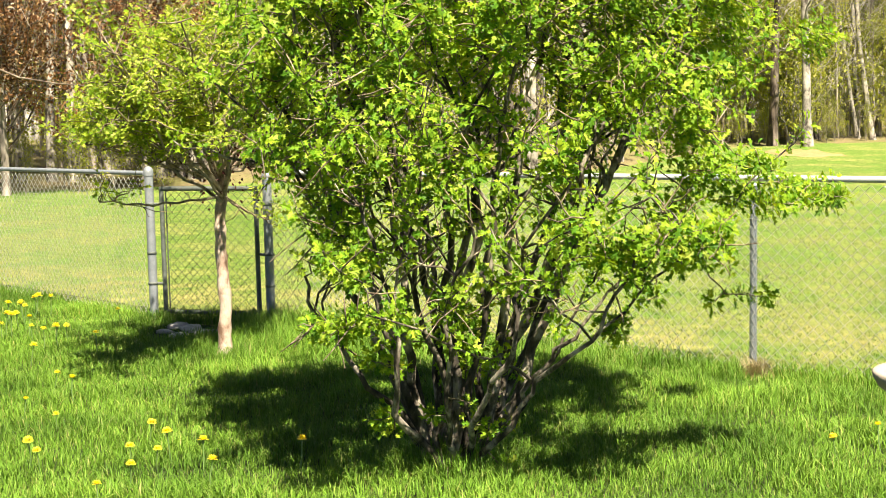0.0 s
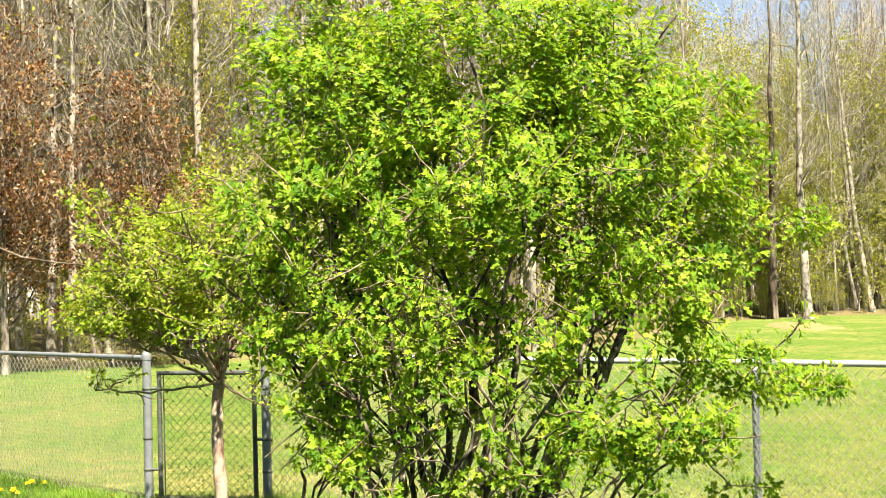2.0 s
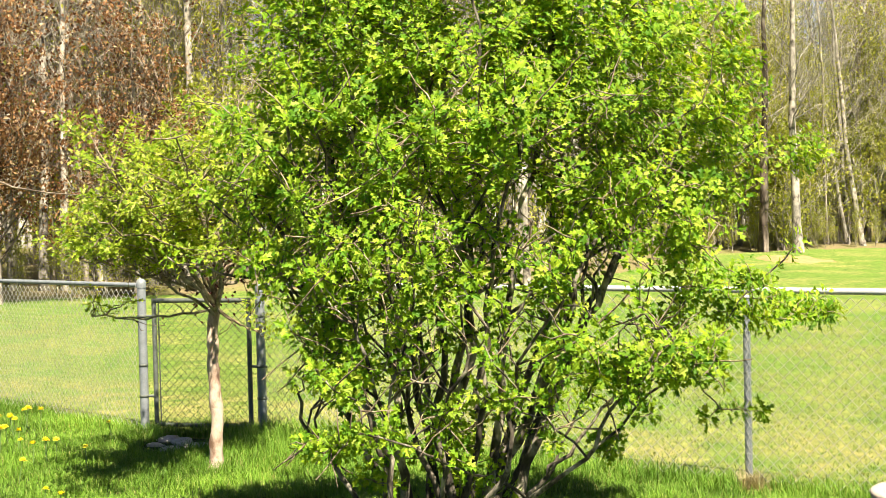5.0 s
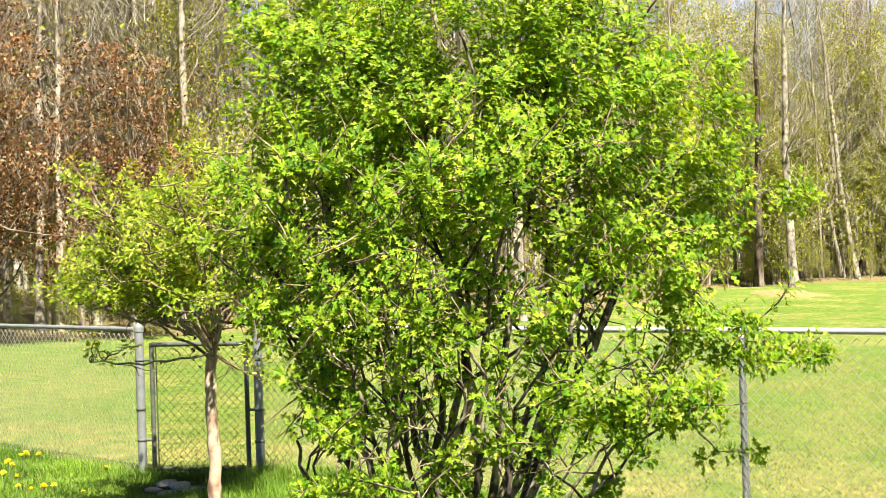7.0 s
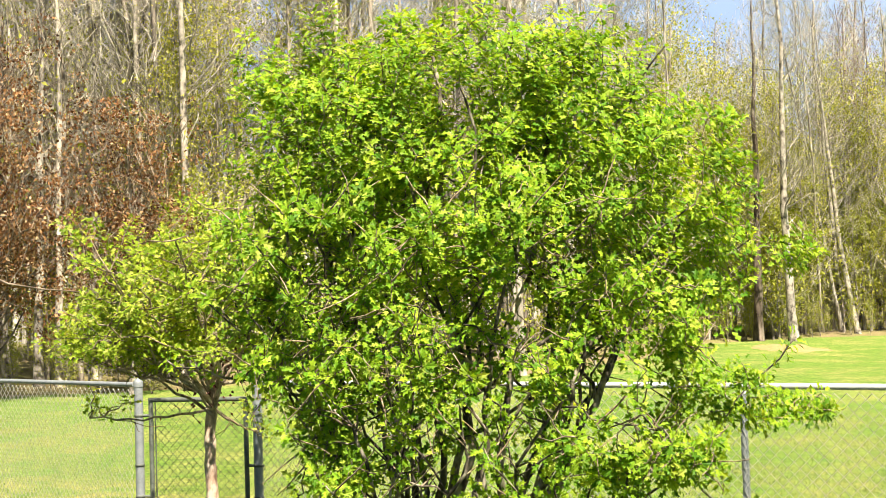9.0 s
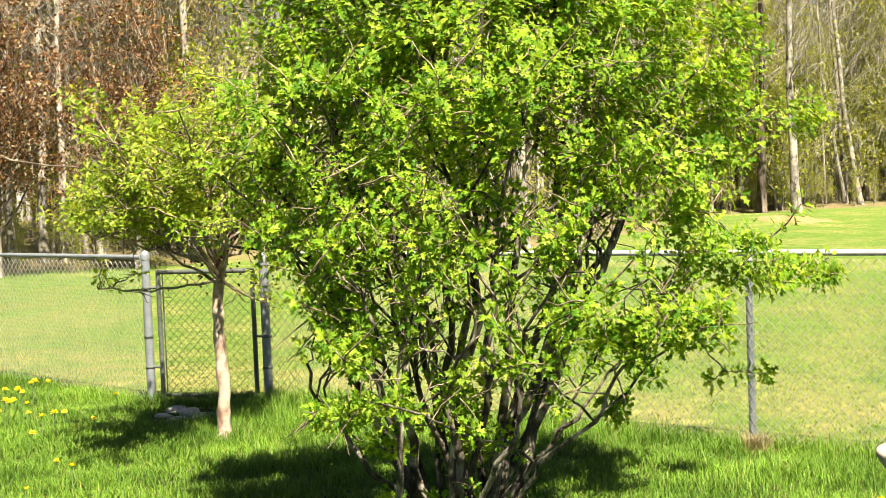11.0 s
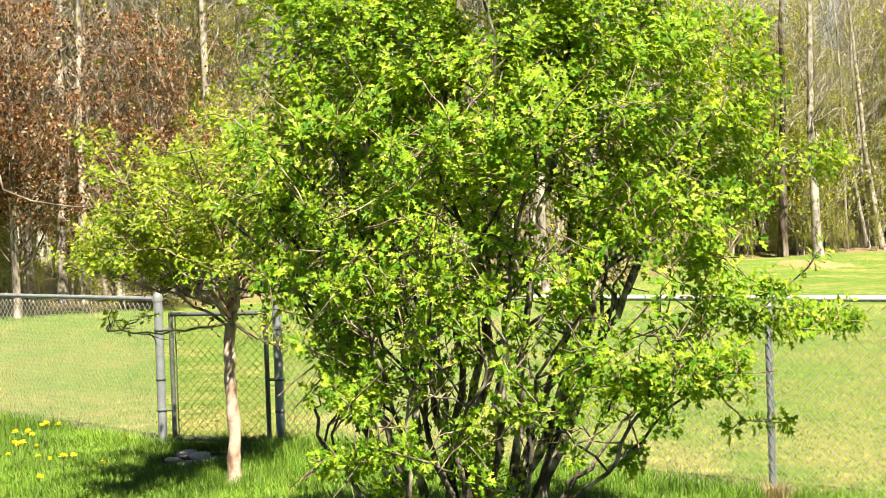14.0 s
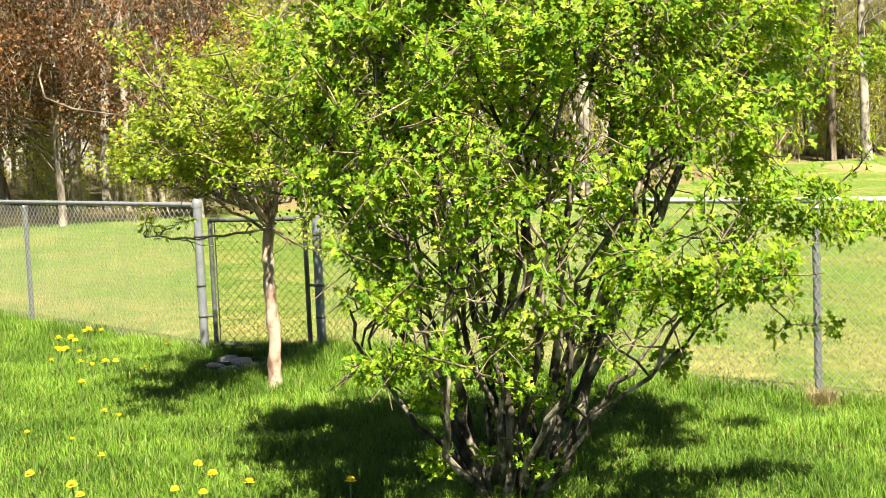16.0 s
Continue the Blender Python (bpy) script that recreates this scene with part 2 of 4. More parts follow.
def rotations(rng, n, up=None, spread=1.0):
    """n random frames, as arrays of right, ahead and normal."""
    ahead = rng.normal(size=(n, 3)) * spread
    if up is not None:
        ahead += up
    ahead /= np.linalg.norm(ahead, axis=1)[:, None]
    side = np.cross(ahead, rng.normal(size=(n, 3)))
    side /= np.linalg.norm(side, axis=1)[:, None]
    return side, ahead, np.cross(side, ahead)


LOBED = np.array([(0, 0, 0), (0, 0.45, -0.01), (0, 1.0, -0.2), (-0.31, 0.34, 0.1), (-0.1, 0.45, 0.05), (-0.35, 0.74, 0.03), (-0.11, 0.75, -0.05),
                  (0.31, 0.34, 0.1), (0.1, 0.45, 0.05), (0.35, 0.74, 0.03), (0.11, 0.75, -0.05)])
LOBED_F = [(0, 1, 4, 3), (1, 2, 6, 4), (4, 6, 5), (0, 7, 8, 1), (1, 8, 10, 2), (8, 9, 10)]
OVAL = np.array([(0, 0, 0), (-0.3, 0.4, 0.08), (0, 1, -0.05), (0.3, 0.4, 0.08)])
OVAL_F = [(0, 2, 1), (0, 3, 2)]


def spray(rng, at, axis, per, low=0.9, high=1.75):
    """Leaves that radiate from the ends of twigs: per of them round each axis."""
    n = len(at) * per
    axis = axis / (np.linalg.norm(axis, axis=1)[:, None] + 1e-9)
    axis = np.repeat(axis, per, 0)
    u = np.cross(axis, np.repeat(rng.normal(size=(len(at), 3)), per, 0))
    u /= np.linalg.norm(u, axis=1)[:, None]
    w = np.cross(axis, u)
    k = np.tile(np.arange(per), len(at))
    turn = k * 2.4 + rng.normal(size=n) * 0.3
    open_ = low + (high - low) * k / per + rng.normal(size=n) * 0.18
    radial = u * np.cos(turn)[:, None] + w * np.sin(turn)[:, None]
    ahead = radial * np.sin(open_)[:, None] + axis * np.cos(open_)[:, None]
    side = np.cross(ahead, axis + rng.normal(size=(n, 3)) * 0.25)
    side /= np.linalg.norm(side, axis=1)[:, None] + 1e-9
    place = np.repeat(at, per, 0) - axis * (0.05 * k / per)[:, None] + ahead * rng.uniform(0.006, 0.034, n)[:, None]
    return place, side, ahead, np.cross(side, ahead)


def scatter(places, side, ahead, normal, sizes, template, faces):
    """Copies of a leaf template at many places, as vertex and face lists."""
    n, k = len(places), len(template)
    v = (template[None, :, 0, None] * side[:, None] + template[None, :, 1, None] * ahead[:, None] + template[None, :, 2, None] * normal[:, None]) * sizes[:, None, None] + places[:, None]
    f = [tuple(i * k + j for j in face) for i in range(n) for face in faces]
    return v.reshape(-1, 3).tolist(), f


def leaves_mesh(name, places, side, ahead, normal, sizes, material, template=LOBED, faces=LOBED_F):
    me = bpy.data.meshes.new(name)
    v, f = scatter(places, side, ahead, normal, sizes, template, faces)
    me.from_pydata(v, [], f)
    me.materials.append(material)
    return me


def wander(a, b, n, amount, rng, sag=0.0):
    """A slightly crooked line from a to b."""
    a, b = np.array(a, float), np.array(b, float)
    s = np.linspace(0, 1, n + 1)[:, None]
    p = a + (b - a) * s
    w = rng.normal(size=(n + 1, 3)) * amount
    w[0] = w[-1] = 0
    p += w
    p[:, 2] += sag * np.sin(s[:, 0] * math.pi)
    return p


# ---- ground ----
def edge_y(x):
    """Where the lawn meets the woods."""
    pts = ((-60, 22), (-25, 28), (-8, 32), (3.5, 35), (8, 45), (12, 57), (26, 62), (60, 66))
    for (x0, y0), (x1, y1) in zip(pts, pts[1:]):
        if x <= x1:
            return y0 + (y1 - y0) * (x - x0) / (x1 - x0)
    return 66


def sheet(name, xs, ys, z, material, label, category):
    b = Build()
    for y in ys:
        for x in xs:
            b.v.append((x, y, z(x, y)))
    w = len(xs)
    for j in range(len(ys) - 1):
        for i in range(w - 1):
            a = j * w + i
            b.f.append((a, a + 1, a + w + 1, a + w))
    return tagged(new(name, b.mesh(name, material)), label, category, kind="structure")


def swell(x, y):
    far = min(1.0, max(0.0, (math.hypot(x, y) - 14) / 20))
    return far * 0.12 * noise.noise((x * 0.11, y * 0.11, 0.0))


xs = [-900, -400, -150, -70] + list(np.arange(-45, 46, 1.5)) + [70, 150, 400, 900]
ys = [-900, -400, -100, -30, -10] + list(np.arange(0, 90, 1.5)) + [120, 200, 400, 900]
sheet("ground", xs, ys, swell, M_GROUND, "mown pale green meadow lawn with dry yellow patches", "lawn")

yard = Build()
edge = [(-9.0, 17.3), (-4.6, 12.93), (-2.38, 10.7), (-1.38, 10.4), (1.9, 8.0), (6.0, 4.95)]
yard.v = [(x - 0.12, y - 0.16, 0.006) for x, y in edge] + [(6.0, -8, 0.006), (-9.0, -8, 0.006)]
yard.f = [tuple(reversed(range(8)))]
tagged(new("lawn_yard", yard.mesh("lawn_yard", M_YARD)), "yard soil under long grass, darkened to stand in for shade", "ground", kind="structure")

litter = Build()
lx = list(np.arange(-45, 46, 0.6))
steps = (-1.5, -0.7, 0, 0.7, 1.5, 4, 10, 20, 40)
for x in lx:
    y0 = edge_y(x)
    for d in steps:
        rough = noise.noise((x * 0.5, (y0 + d) * 0.5, 5)) + 0.6 * noise.noise((x * 1.7, (y0 + d) * 1.7, 2))
        litter.v.append((x, y0 + d, swell(x, y0 + d) + 0.02 + 0.05 * min(1.5, d) + 0.018 * max(0, d) + 0.11 * rough))
for i in range(len(lx) - 1):
    for k in range(len(steps) - 1):
        a = i * len(steps) + k
        litter.f.append((a, a + len(steps), a + len(steps) + 1, a + 1))
tagged(new("woodland_floor", litter.mesh("woodland_floor", M_LITTER)), "brown leaf litter covering the woodland floor", "ground", kind="structure")

mound = Build()
for i in range(9):
    for k in range(28):
        a, r = 2 * math.pi * k / 28, i / 8
        q = r * (0.9 + 0.5 * noise.noise((math.cos(a) * 1.6, math.sin(a) * 1.6, 8)) + 0.4 * noise.noise((math.cos(a) * 5, math.sin(a) * 5, 3)))
        mound.v.append((1.5 * q * math.cos(a), 3.8 * q * math.sin(a), 0.16 * (1 - r * r) - 0.09 + 0.13 * noise.noise((q * 3 * math.cos(a), q * 6 * math.sin(a), 2))))
for i in range(8):
    for k in range(28):
        a, b2 = i * 28 + k, i * 28 + (k + 1) % 28
        mound.f.append((a, a + 28, b2 + 28, b2))
ob = new("earth_mound", mound.mesh("earth_mound", M_MULCH))
ob.location = (12.6, 46.5, 0.03)
tagged(ob, "low mound of bare sandy earth on the lawn", "mound")


def blades(name, rng, places, heights, widths, lean, material, label, category, kind="stuff"):
    n = len(places)
    az = rng.uniform(0, 2 * math.pi, n)
    out = np.stack([np.cos(az), np.sin(az), 0 * az], 1)
    side = np.stack([-np.sin(az), np.cos(az), 0 * az], 1) * widths[:, None] * 0.5
    bend = rng.uniform(0.1, 1.0, n)[:, None] * lean * heights[:, None]
    up = np.array([0, 0, 1.0])
    mid = places + up * heights[:, None] * 0.55 + out * bend * 0.3
    tip = places + up * heights[:, None] * (1 - 0.25 * (bend / heights[:, None])) + out * bend
    v = np.stack([places - side, places + side, mid + side * 0.8, mid - side * 0.8, tip], 1).reshape(-1, 3)
    f = []
    for i in range(0, 5 * n, 5):
        f.append((i, i + 1, i + 2, i + 3))
        f.append((i + 3, i + 2, i + 4))
    me = bpy.data.meshes.new(name)
    me.from_pydata(v.tolist(), [], f)
    me.materials.append(material)
    return tagged(new(name, me), label, category, kind=kind)


rng = np.random.default_rng(3)
p = np.stack([rng.uniform(-6.2, 4.2, 640000), rng.uniform(4.4, 14.5, 640000)], 1)
limit = np.interp(p[:, 0], [e[0] for e in edge], [e[1] for e in edge])
keep = (p[:, 1] < limit + 0.12) & (np.abs(p[:, 0]) < 0.37 * p[:, 1] + 0.5)
keep &= (p[:, 0] - 1.9) ** 2 + ((p[:, 1] - 7.93) * 0.7) ** 2 > 0.11 ** 2
keep &= ((p[:, 0] + 1.93) / 0.3) ** 2 + ((p[:, 1] - 9.95) / 0.42) ** 2 > 1
p, limit = p[keep], limit[keep]
p = p[rng.uniform(size=len(p)) < np.clip(9.0 / p[:, 1], 0.3, 1.2) ** 1.5]
limit = np.interp(p[:, 0], [e[0] for e in edge], [e[1] for e in edge])
tuft = np.array([noise.noise((x * 2.3, y * 2.3, 0)) for x, y in p])
tall = 0.066 + 0.045 * tuft + 0.05 * np.exp(-((limit - p[:, 1]) / 0.25) ** 2)
tall += 0.13 * np.exp(-(p[:, 0] ** 2 + (p[:, 1] - 5.95) ** 2) / 0.09)
tall += 0.12 * np.exp(-((p[:, 0] + 1.2) ** 2 + (p[:, 1] - 9.6) ** 2) / 0.6)
h = np.clip(tall, 0.04, 0.3) * rng.uniform(0.6, 1.3, len(p))
wide = np.stack([rng.uniform(-7, 6, 60000), rng.uniform(-5, 9, 60000)], 1)
wide = wide[(wide[:, 1] < np.interp(wide[:, 0], [e[0] for e in edge], [e[1] for e in edge])) & ((np.abs(wide[:, 0]) > 0.37 * wide[:, 1] + 0.4) | (wide[:, 1] < 4.4))]
p = np.concatenate([p, wide])
h = np.concatenate([h, rng.uniform(0.06, 0.12, len(wide))])
blades("long_grass", rng, np.column_stack([p, np.zeros(len(p))]), h, np.where(np.arange(len(p)) < len(p) - len(wide), 1.0, 2.2) * rng.uniform(0.003, 0.0062, len(p)), 1.1, M_GRASS, "lush long green grass in the yard", "grass")

p = np.stack([rng.uniform(-9, 10, 330000), rng.uniform(7, 26, 330000)], 1)
limit = np.interp(p[:, 0], [e[0] for e in edge], [e[1] for e in edge])
keep = (p[:, 1] > limit + 0.1) & (np.abs(p[:, 0]) < 0.37 * p[:, 1] + 0.5)
p = p[keep]
p = p[rng.uniform(size=len(p)) < np.clip(11.0 / p[:, 1], 0, 1) ** 1.6]
h = rng.uniform(0.008, 0.022, len(p)) * (1 + 0.8 * np.array([noise.noise((x * 3.1, y * 3.1, 4)) for x, y in p]))
blades("mown_grass", rng, np.column_stack([p, np.zeros(len(p))]), h, rng.uniform(0.004, 0.009, len(p)), 1.8, M_MOWN, "short mown grass of the meadow, partly dry", "grass")


# ---- chain-link fence ----
def chain(a, b, z0, z1, pitch=0.075, wire=0.0029, off=0.0):
    """Woven zigzag wires between two plan points."""
    m = Build()
    a, b = Vector((*a, 0)), Vector((*b, 0))
    back = Vector((-(b - a).y, (b - a).x, 0)).normalized() * off
    a, b = a + back, b + back
    along, length = (b - a).normalized(), (b - a).length
    across = Vector((-along.y, along.x, 0))
    rows = int((z1 - z0) / (pitch / 2))
    for i in range(int(length / (pitch / 2)) + 1):
        pts = []
        for j in range(rows + 1):
            shift = (pitch / 4) * (1 if (i + j) % 2 else -1)
            q = a + along * min(max(i * pitch / 2 + shift, 0), length) + Vector((0, 0, z0 + j * pitch / 2))
            pts.append(q + across * 0.002 * (1 if j % 2 else -1))
        m.tube(pts, [wire] * len(pts), 3, False)
    return m


def post_shape(r, h):
    m = Build()
    prof = [(r, -0.2), (r, h)]
    m.lathe(prof, 16)
    return m


def cap_shape(r, h):
    m = Build()
    m.lathe([(r * 1.1, h - 0.02), (r * 1.14, h + 0.012), (r * 1.0, h + 0.035), (r * 0.6, h + 0.052), (r * 0.06, h + 0.058)], 16)
    return m


def band(r, z):
    m = Build()
    m.lathe([(r, z - 0.011), (r + 0.004, z - 0.009), (r + 0.004, z + 0.009), (r, z + 0.011)], 16)
    return m


def tie(r, z):
    """A wire loop that holds the mesh to a post."""
    m = Build()
    ring = [((r + 0.003) * math.cos(k * math.pi / 6), (r + 0.003) * math.sin(k * math.pi / 6), z + 0.004 * math.sin(k)) for k in range(13)]
    m.tube(ring, [0.0018] * 13, 4)
    return m


def bar(a, b, r, sides=12):
    m = Build()
    m.tube([a, b], [r, r], sides)
    return m


def fence_run(label, posts, ends, rail_z, r_post, r_rail, rail_metal, base=0.04):
    run = thing("chain_link_fence", label, "fence", (*posts[0], 0))
    o = Vector((*posts[0], 0))
    for x, y, r, h in ends:
        ob = part("post", post_shape(r, h), M_GALV, run)
        ob.location = Vector((x, y, 0)) - o
        part("loop_cap", band(r, h - 0.01), M_RAIL, ob)
        for z in (0.2, 0.45, 0.7, 0.95):
            part("tie_wire", tie(r, z), M_WIRE, ob)
    for (xa, ya), (xb, yb) in zip(posts, posts[1:]):
        rail = part("top_rail", bar(Vector((xa, ya, rail_z)) - o, Vector((xb, yb, rail_z)) - o, r_rail), rail_metal, run)
        part("wire_mesh", chain((xa - o.x, ya - o.y), (xb - o.x, yb - o.y), base, rail_z, off=-0.026 if xb > xa else 0.026), M_WIRE, run, "galvanised diamond wire mesh")
    return run


GL, GR = (-2.38, 10.77), (-1.38, 10.45)
R1, R2 = (1.90, 8.06), (5.2, 5.56)
L1, L2, L3 = (-4.58, 12.98), (-6.8, 15.2), (-9.0, 17.4)
fence_run("galvanised chain-link fence panel with silver top rail", [(GR[0] + 0.05, GR[1] - 0.03), R1, R2], [(*R1, 0.023, 1.17), (*R2, 0.023, 1.17)], 1.2, 0.023, 0.02, M_RAIL)
fence_run("galvanised chain-link fence with sagging wire beside gate", [(GL[0] - 0.04, GL[1] + 0.03), L1, L2, L3], [(*L1, 0.023, 1.17), (*L2, 0.023, 1.17), (*L3, 0.023, 1.17)], 1.2, 0.023, 0.02, M_GALV)
for p0, h, label in ((GL, 1.2, "thick grey galvanised gate hinge post"), (GR, 1.16, "thick grey galvanised gate latch post")):
    g = thing("gate_post", label, "post", (*p0, 0), "gate posts")
    part("post", post_shape(0.036, h), M_GALV, g)
    part("cap", cap_shape(0.036, h), M_GALV, g)
    for z in (0.3, 0.55, 0.95):
        part("band", band(0.036, z), M_FRAME, g)

gate = thing("gate", "closed chain-link walk gate with weathered grey frame", "gate", (*GL, 0))
d = Vector((GR[0] - GL[0], GR[1] - GL[1], 0))
u = d.normalized()
ga, gb = u * 0.11, u * (d.length - 0.10)
up = lambda q, z: (q.x, q.y, z)
part("hinge_stile", bar(up(ga, 0.07), up(ga, 1.09), 0.019), M_FRAME, gate)
part("latch_stile", bar(up(gb, 0.07), up(gb, 1.09), 0.019), M_FRAME, gate)
part("top_bar", bar(up(ga, 1.075), up(gb, 1.075), 0.019), M_FRAME, gate)
part("bottom_bar", bar(up(ga, 0.07), up(gb, 0.07), 0.017), M_FRAME, gate)
part("tension_bar", bar(up(ga + u * 0.04, 0.1), up(ga + u * 0.04, 1.06), 0.006, 6), M_FRAME, gate)
part("wire_mesh", chain((ga.x, ga.y), (gb.x, gb.y), 0.08, 1.07, 0.07, 0.0031), M_OLDWIRE, gate, "dark weathered diamond wire mesh")
for z in (0.3, 0.95):
    part("hinge", bar(up(u * 0.03, z), up(ga, z), 0.012, 8), M_FRAME, gate)
part("latch", bar(up(gb, 0.55), up(d + u * 0.05, 0.55), 0.012, 8), M_FRAME, gate)


# ---- woody growth ----
class Skeleton:
    """Nodes of a plant, with the thickness there and the stem that they belong to."""

    def __init__(self):
        self.p, self.r, self.stem = [], [], []

    def node(self, p, r, stem):
        self.p.append(np.array(p, float))
        self.r.append(r)
        self.stem.append(stem)


def axes_for(dirs, out, rng, up=0.58):
    """Which way the sprays open: along the twig, outwards and to the light."""
    return dirs * 0.35 + out * 0.55 + np.array([0.08, -0.42, up]) + rng.normal(size=dirs.shape) * 0.3


def tip_places(tips, step=0.085, reach=0.24):
    """Points along the outer part of each twig, and the way the twig goes there."""
    places, dirs = [], []
    for pts in tips:
        L = np.linalg.norm(np.diff(pts, axis=0), axis=1).sum()
        k = max(1, min(4, int(L / step)))
        for s in np.linspace(1.0, max(0.3, 1 - reach / max(L, 0.05)), k):
            i = min(len(pts) - 2, int(s * (len(pts) - 1)))
            f = s * (len(pts) - 1) - i
            places.append(pts[i] * (1 - f) + pts[i + 1] * f)
            e = pts[i + 1] - pts[i]
            dirs.append(e / (np.linalg.norm(e) + 1e-9))
    return np.array(places), np.array(dirs)


def angular(a, b, n, amount, rng, sag=0.0):
    """A crooked line with a few sharp kinks, as thorny wood grows."""
    p = wander(a, b, n, amount, rng, sag)
    k = np.cumsum(rng.choice((-1, 0, 0, 0, 0, 1), size=(n + 1, 3)) * amount, 0)
    return p + k - np.linspace(0, 1, n + 1)[:, None] * k[-1] - k[0] * (1 - np.linspace(0, 1, n + 1)[:, None])


def hawthorn():
    rng = np.random.default_rng(11)
    bush = thing("hawthorn_bush", "large multi-stemmed green hawthorn bush in fresh leaf on the lawn", "bush", (BX, BY, 0))
    sk = Skeleton()
    stems = [Build() for _ in STEMS]
    for s, (tx, ty, tz, r0) in enumerate(STEMS):
        a = math.atan2(ty, tx + 1e-6)
        foot = np.array([0.01 + 0.11 * math.cos(a) * rng.uniform(0.3, 1.1), 0.11 * math.sin(a) * rng.uniform(0.4, 1.1), -0.05])
        n = 18
        sv = np.linspace(0, 1, n + 1)
        pts = np.stack([foot[0] + (tx - foot[0]) * sv ** 0.96, foot[1] + (ty - foot[1]) * sv ** 0.95, -0.05 + (tz + 0.05) * sv], 1)
        w = np.cumsum(rng.normal(size=(n + 1, 3)) * np.array([0.026, 0.03, 0.012]), 0)
        w -= sv[:, None] * w[-1]
        w -= w[0] * (1 - sv[:, None])
        pts += w
        rad = r0 * (1 - 0.74 * sv ** 0.8) * (1 + 0.3 * np.exp(-sv * 16)) * (1 + 0.07 * rng.normal(size=n + 1))
        stems[s].tube(pts, rad, 8)
        for q, rr in zip(pts, rad):
            sk.node(q, rr, s)
    # forks off the stems, and forks off those
    forks = []
    for level, count in ((0, 2), (1, 5)):
        for s in range(len(STEMS)):
            own = [i for i in range(len(sk.p)) if sk.stem[i] == s]
            for fork in range(count):
                i = own[rng.integers(7, 15)] if level == 0 else own[rng.integers(12, len(own))]
                way = np.array([rng.normal() * 0.36, rng.normal() * 0.3, rng.uniform(0.15, 0.6)]) * (1.0 if level == 0 else 0.62)
                e = sk.p[i] + way + (sk.p[own[18]] - sk.p[i]) * (0.3 if level == 0 else 0.05)
                e[0] = 2 * sk.p[i][0] - e[0] if e[2] < 1.4 and e[0] < -0.62 else e[0]
                q = angular(sk.p[i], e, 8, 0.013, rng)
                rr = np.linspace(min(0.014, sk.r[i] * 0.66), 0.004, 9)
                stems[s].tube(q, rr, 6)
                forks.append(q)
                for a, b in zip(q[1:], rr[1:]):
                    sk.node(a, b, s)
    # crown: points that twigs have to reach, each part of the crown with its own fullness
    targets = []
    for cx, cy, cz, rx, ry, rz, n, shell in CROWN:
        each = 5 if n >= 60 else 1
        m = n // each
        dirs = rng.normal(size=(m, 3))
        dirs /= np.linalg.norm(dirs, axis=1)[:, None]
        rad = rng.uniform(0, 1, m) ** shell
        mids = np.array([cx, cy, cz]) + dirs * rad[:, None] * np.array([rx, ry, rz]) * (1 + 0.1 * rng.normal(size=m))[:, None]
        mids = np.repeat(mids, each, 0)
        targets.append(mids + rng.normal(size=mids.shape) * (np.array([0.07, 0.07, 0.045]) if each > 1 else 0.0))
    targets = np.concatenate(targets)
    thin = np.array([noise.noise(Vector(t) * 3.4) for t in targets])
    middle = (targets[:, 2] < 2.05) & (targets[:, 2] > 1.25) & (np.abs(targets[:, 0] - 0.15) < 0.75)
    targets = targets[thin > np.where(middle, -0.02, -0.2)]
    P = np.array(sk.p)
    order = np.argsort([np.min(np.linalg.norm(P - t, axis=1)) for t in targets])
    twigs = [Build() for _ in STEMS]
    tips = list(forks)
    cap = len(P) + 12 * len(targets)
    Q = np.zeros((cap, 3))
    Q[:len(P)] = P
    used = len(P)
    R = np.zeros(cap)
    R[:used] = sk.r
    S = np.zeros(cap, int)
    S[:used] = sk.stem
    for k in order:
        t = targets[k]
        v = t - Q[:used]
        dist = np.linalg.norm(v, axis=1)
        cost = dist * (1.0 + 0.5 * np.clip(0.6 - v[:, 2] / (dist + 1e-6), 0, 1.5)) + np.where(Q[:used, 2] < min(0.8, t[2]), 0.5, 0)
        j = int(np.argmin(cost))
        if dist[j] < 0.03 or dist[j] > 0.3:
            continue
        n = max(2, min(10, int(dist[j] / 0.07)))
        pts = angular(Q[j], t, n, min(0.022, dist[j] * 0.08), rng, -0.10 * dist[j] * rng.uniform(-0.2, 1))
        r1 = min(R[j] * 0.75, 0.004 + 0.011 * dist[j])
        rad = np.linspace(max(r1, 0.0028), 0.002, n + 1)
        twigs[S[j]].tube(pts, rad, 4 if dist[j] > 0.3 else 3, False)
        m = len(pts) - 1
        Q[used:used + m], R[used:used + m], S[used:used + m] = pts[1:], rad[1:], S[j]
        used += m
        tips.append(pts)
    # the long drooping shoot beside the fence post
    j = int(np.argmin(np.linalg.norm(Q[:used] - np.array([1.05, -0.32, 1.0]), axis=1)))
    shoot = wander(Q[j], (1.26, -0.15, 0.8), 7, 0.008, rng, -0.03)
    twigs[S[j]].tube(shoot, np.linspace(0.0055, 0.003, 8), 5, False)
    for end in ((1.46, -0.1, 0.78), (1.2, -0.12, 0.76), (1.38, -0.12, 0.79)):
        q = wander(shoot[-1], end, 4, 0.006, rng)
        twigs[S[j]].tube(q, np.linspace(0.003, 0.0018, 5), 4, False)
        tips.append(q)
